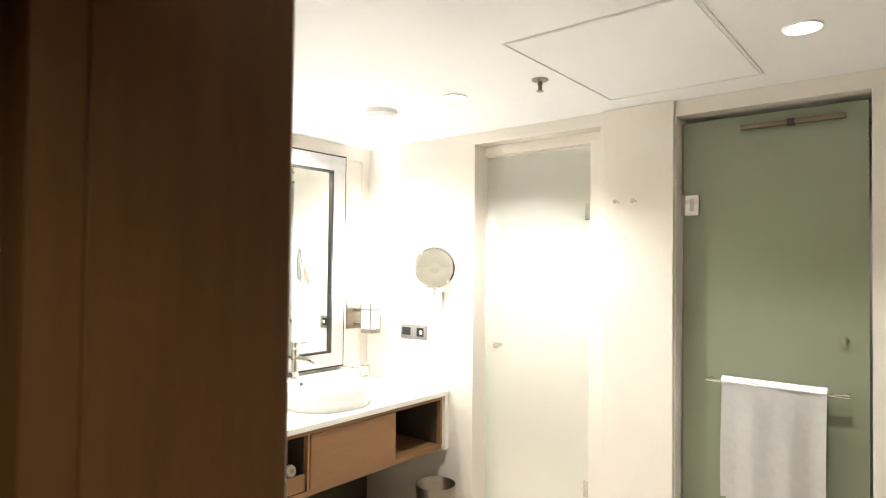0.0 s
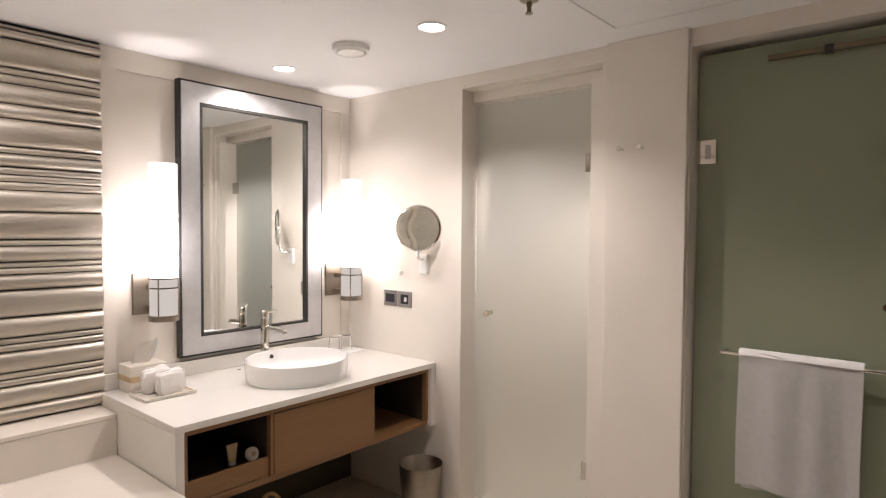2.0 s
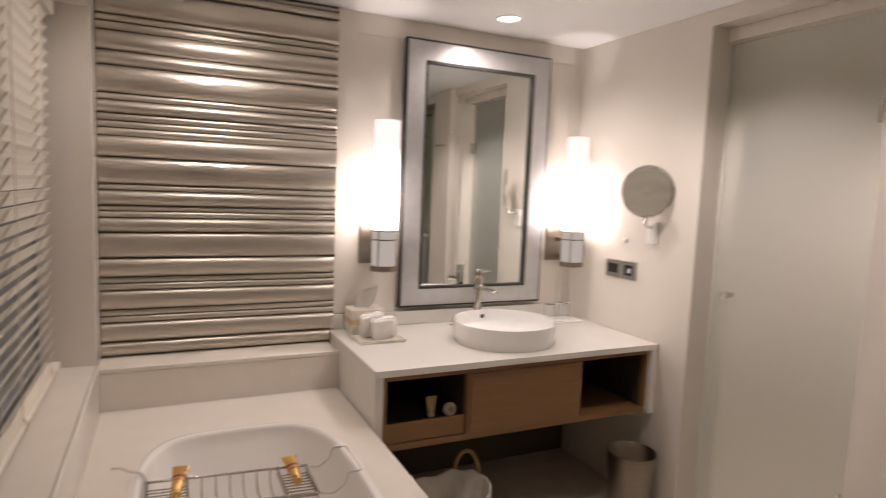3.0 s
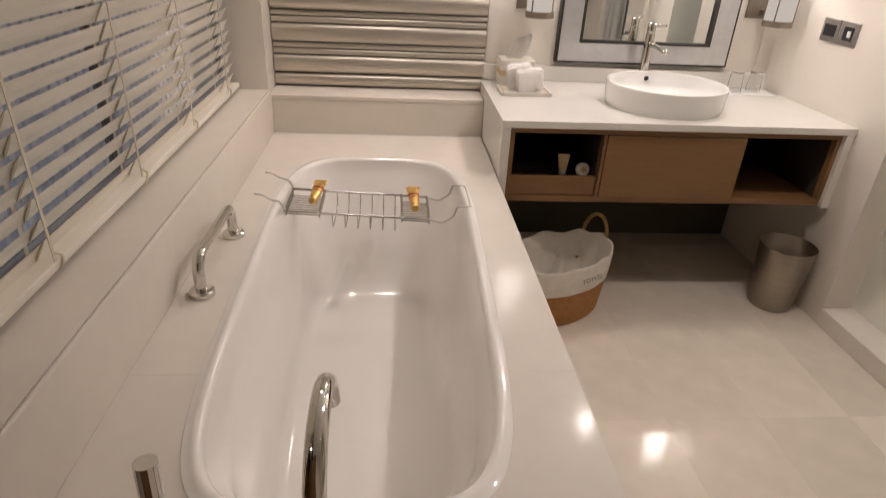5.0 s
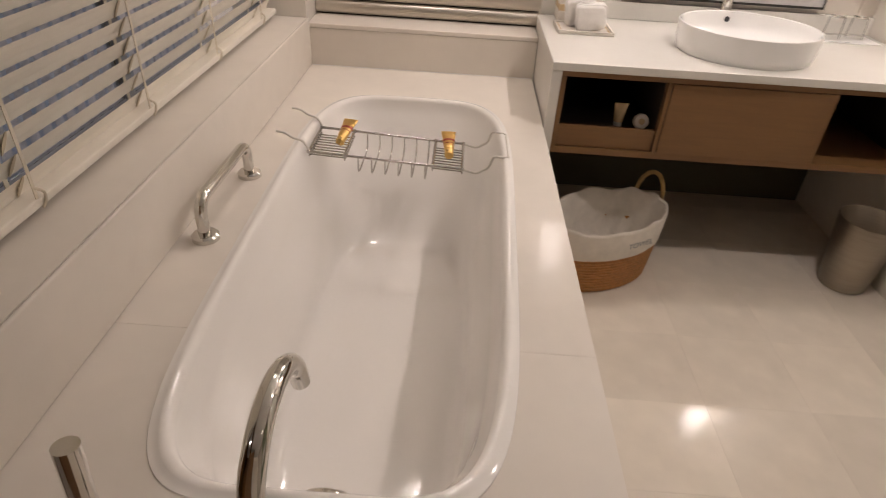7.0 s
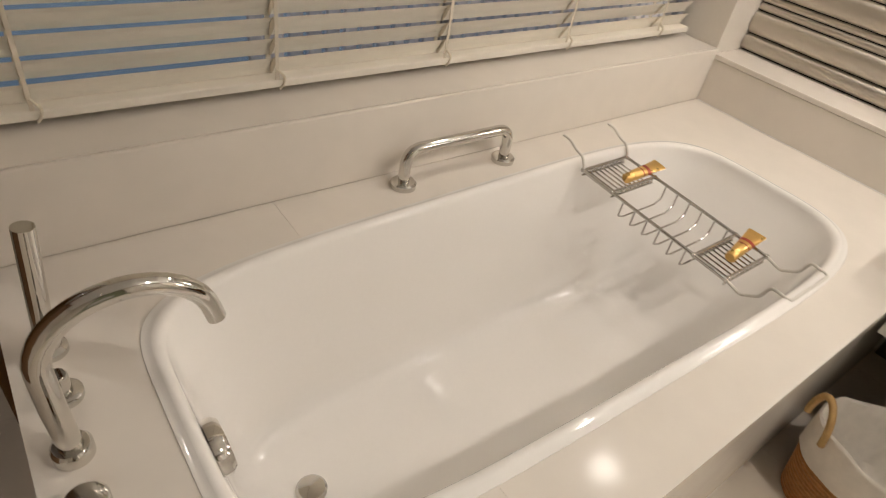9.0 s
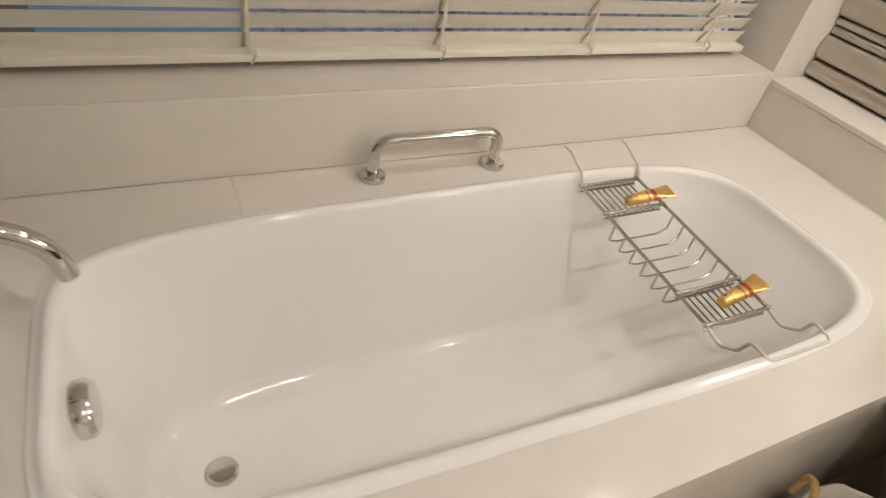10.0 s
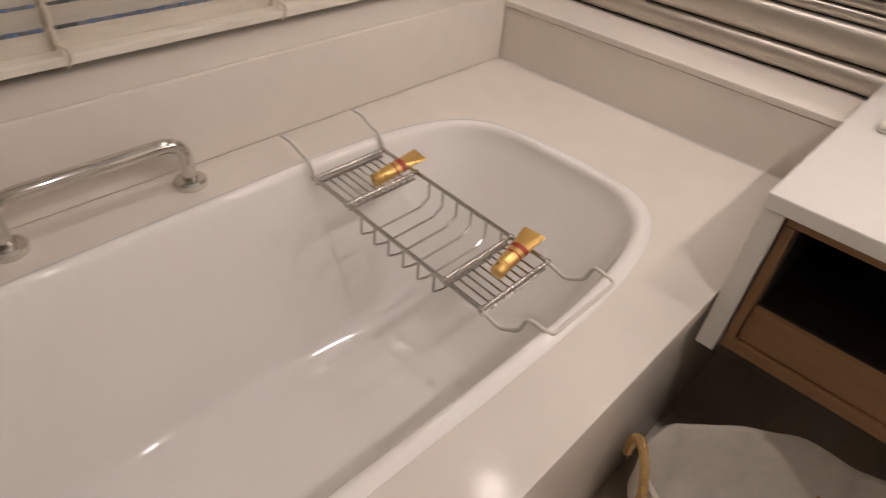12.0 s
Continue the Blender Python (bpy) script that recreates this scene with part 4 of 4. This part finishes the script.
def squeeze_tube(at, heading, lean):
    tube = thing("shower_gel_tube", at, "small gold shower-gel tube with red band on the rack", "tube", "tubes on the rack")
    m = Matrix.Translation(at) @ Matrix.Rotation(radians(heading), 4, "Z") @ Matrix.Rotation(radians(lean), 4, "Y") @ Matrix.Scale(1.22, 4)
    rings = [[m @ Vector((u, y, zz + 0.0)) for y, zz, _ in oval(0, 0, w, h, 0, 20, 2)] for u, w, h in
             ((0.016, 0.013, 0.013), (0.022, 0.0145, 0.0135), (0.05, 0.0165, 0.011), (0.08, 0.0195, 0.006), (0.098, 0.0215, 0.0018), (0.104, 0.0215, 0.0016))]
    part("body", loft(rings), M_GOLD, tube, smooth=True)
    part("cap", loft([[m @ Vector((u, r * math.cos(a), r * math.sin(a))) for a in [2 * math.pi * k / 18 for k in range(18)]] for u, r in ((-0.006, 0.0115), (-0.004, 0.013), (0.015, 0.013))]), M_GOLD, tube, smooth=True)
    band = [[m @ Vector((u, y * 1.03, zz * 1.06)) for y, zz, _ in oval(0, 0, w, h, 0, 20, 2)] for u, w, h in ((0.052, 0.0167, 0.0109), (0.062, 0.0177, 0.0093))]
    part("band", loft(band, cap0=False, cap1=False), M_RED, tube, "dark red printed band", smooth=True)
    band = [[m @ Vector((u, y * 1.03, zz * 1.06)) for y, zz, _ in oval(0, 0, w, h, 0, 20, 2)] for u, w, h in ((0.040, 0.0157, 0.0119), (0.043, 0.0160, 0.0116))]
    part("band", loft(band, cap0=False, cap1=False), M_RED, tube, smooth=True)
    return tube


squeeze_tube((0.282, 2.036, 0.588), 81, -15)
squeeze_tube((0.664, 2.030, 0.568), 94, -15)

# ---- floor-standing things ----
bn = thing("waste_bin", (2.37, 2.25, 0), "brushed steel open waste bin", "bin")
part("body", lathe([(0.088, 0.001), (0.092, 0.006), (0.121, 0.312), (0.119, 0.315), (0.116, 0.312), (0.088, 0.010), (0.01, 0.008)], (2.368, 2.238, 0), 44), M_STEEL, bn, smooth=True)
bk = thing("laundry_basket", (1.30, 2.21, 0), "oval wicker laundry basket with a white towelling liner", "basket")
BASKET = Matrix.Translation((1.300, 2.210, 0)) @ Matrix.Rotation(radians(27), 4, "Z")


def basket_ring(a, b, z, n=72, wrinkle=0.0, sag=0.0):
    ring = []
    for k in range(n):
        w = 2 * math.pi * k / n
        c, s = math.cos(w), math.sin(w)
        q = wrinkle * (noise.noise(Vector((c * 4, s * 4, z * 14))) + 0.4 * math.sin(13 * w + 40 * z))
        ring.append(BASKET @ Vector(((a + q) * c, (b + q) * s, z + sag * (noise.noise(Vector((c * 3, s * 3, 5))) - 0.35 * s * s))))
    return ring


rings = [basket_ring(0.05, 0.03, 0.002)]
for k in range(12):
    f = k / 12
    for u, out in ((0.08, 0.0), (0.35, 0.0045), (0.65, 0.0045), (0.92, 0.0)):
        g = f + u / 12
        rings.append(basket_ring(0.243 + 0.026 * g + out, 0.150 + 0.014 * g + out, 0.003 + 0.170 * g))
rings += [basket_ring(0.255, 0.152, 0.170), basket_ring(0.232, 0.138, 0.012), basket_ring(0.05, 0.03, 0.010)]
part("wicker_body", loft(rings), M_WICKER, bk, smooth=True)
rings = [basket_ring(a, b, z, wrinkle=w, sag=g) for a, b, z, w, g in
         ((0.272, 0.168, 0.166, 0.002, 0.0), (0.277, 0.171, 0.172, 0.003, 0.004), (0.280, 0.172, 0.225, 0.003, 0.008), (0.283, 0.173, 0.280, 0.003, 0.016), (0.284, 0.172, 0.291, 0.003, 0.018),
          (0.279, 0.168, 0.296, 0.003, 0.018), (0.271, 0.161, 0.290, 0.004, 0.018), (0.262, 0.153, 0.245, 0.010, 0.012), (0.250, 0.143, 0.170, 0.018, 0.0), (0.228, 0.128, 0.080, 0.022, 0.0), (0.17, 0.09, 0.034, 0.018, 0.0), (0.04, 0.02, 0.028, 0.002, 0.0))]
part("liner", loft(rings, cap0=False), M_LINEN, bk, "creased white fabric liner", smooth=True)
for deg in (20, 190):
    w = radians(deg)
    c = BASKET @ Vector((0.288 * math.cos(w), 0.178 * math.sin(w), 0.270))
    o = (BASKET.to_3x3() @ Vector((math.cos(w) / 0.285, math.sin(w) / 0.172, 0))).normalized()
    t = Vector((-o.y, o.x, 0))
    arch = [c + t * 0.056 * math.cos(u) + o * (0.006 + 0.012 * math.sin(u)) + Vector((0, 0, 0.108 * math.sin(u))) for u in [math.pi * k / 20 for k in range(21)]]
    handle = part("handle", pipe(arch, 0.0085, 10), M_RATTAN, bk, "wrapped rattan loop handle", smooth=True)
    coil = []
    for k in range(221):
        f = k / 220 * (len(arch) - 1)
        i = min(int(f), len(arch) - 2)
        p, d = arch[i].lerp(arch[i + 1], f - i), (arch[i + 1] - arch[i]).normalized()
        n1 = o.cross(d).normalized()
        coil.append(p + 0.0088 * (math.cos(k * 0.9) * o + math.sin(k * 0.9) * n1))
    part("binding", pipe(coil, 0.0016, 5), M_RATTAN, handle, smooth=True)


def lettering(text, size, m, mat, parent):
    cu = bpy.data.curves.new("lettering", "FONT")
    cu.body, cu.size, cu.extrude, cu.align_x = text, size, 0.0004, "CENTER"
    tmp = new("lettering", cu)
    bpy.context.view_layer.update()
    me = bpy.data.meshes.new_from_object(tmp)
    bpy.data.objects.remove(tmp)
    me.transform(m)
    me.materials.clear()
    me.materials.append(mat)
    ob = new("lettering", me)
    ob.parent = parent
    ob.matrix_parent_inverse = parent.matrix_world.inverted()
    return ob


la = radians(-80)
spot_at = BASKET @ Vector((0.286 * math.cos(la), 0.180 * math.sin(la), 0.215))
lettering("TOWEL", 0.036, Matrix.Translation(spot_at) @ Matrix.Rotation(radians(27 + 4), 4, "Z") @ Matrix.Rotation(radians(92), 4, "X"), M_GREY, bk)

# screen of upright battens outside the window
scr = thing("garden_screen", (-0.75, 1.9, -0.4), "pale grey upright batten screen outside the window", "screen")
bat = mesh("batten", box((-0.01, -0.022, 0), (0.01, 0.022, 2.2)), M_SCREEN)
for k in range(60):
    b = new("batten", bat)
    b.parent = scr
    b.matrix_parent_inverse = scr.matrix_world.inverted()
    b.location = (-0.62, 1.25 + 0.065 * k, -0.42)

# ---- floor tiles ----
floor = solid("floor", box((-1.75, -1.05, -0.12), (4.0, 3.15, -0.0008)), M_GROUT, "polished cream marble tile floor", "floor", kind="structure")
tile_me = mesh("tile", box((0.0002, 0.0002, -0.012), (0.3448, 0.3348, 0.0)), M_FLOOR)
for i in range(-5, 7):
    for j in range(-9, 4):
        x, y = 1.9 + 0.345 * (i - 4), 1.82 + 0.335 * j
        if x < -1.3 or x > 2.8 or y > 2.98 or (x < 0.62 and y > 0.44):
            continue
        tl = new("tile", tile_me)
        tl.parent = floor
        tl.location = (x, y, 0)
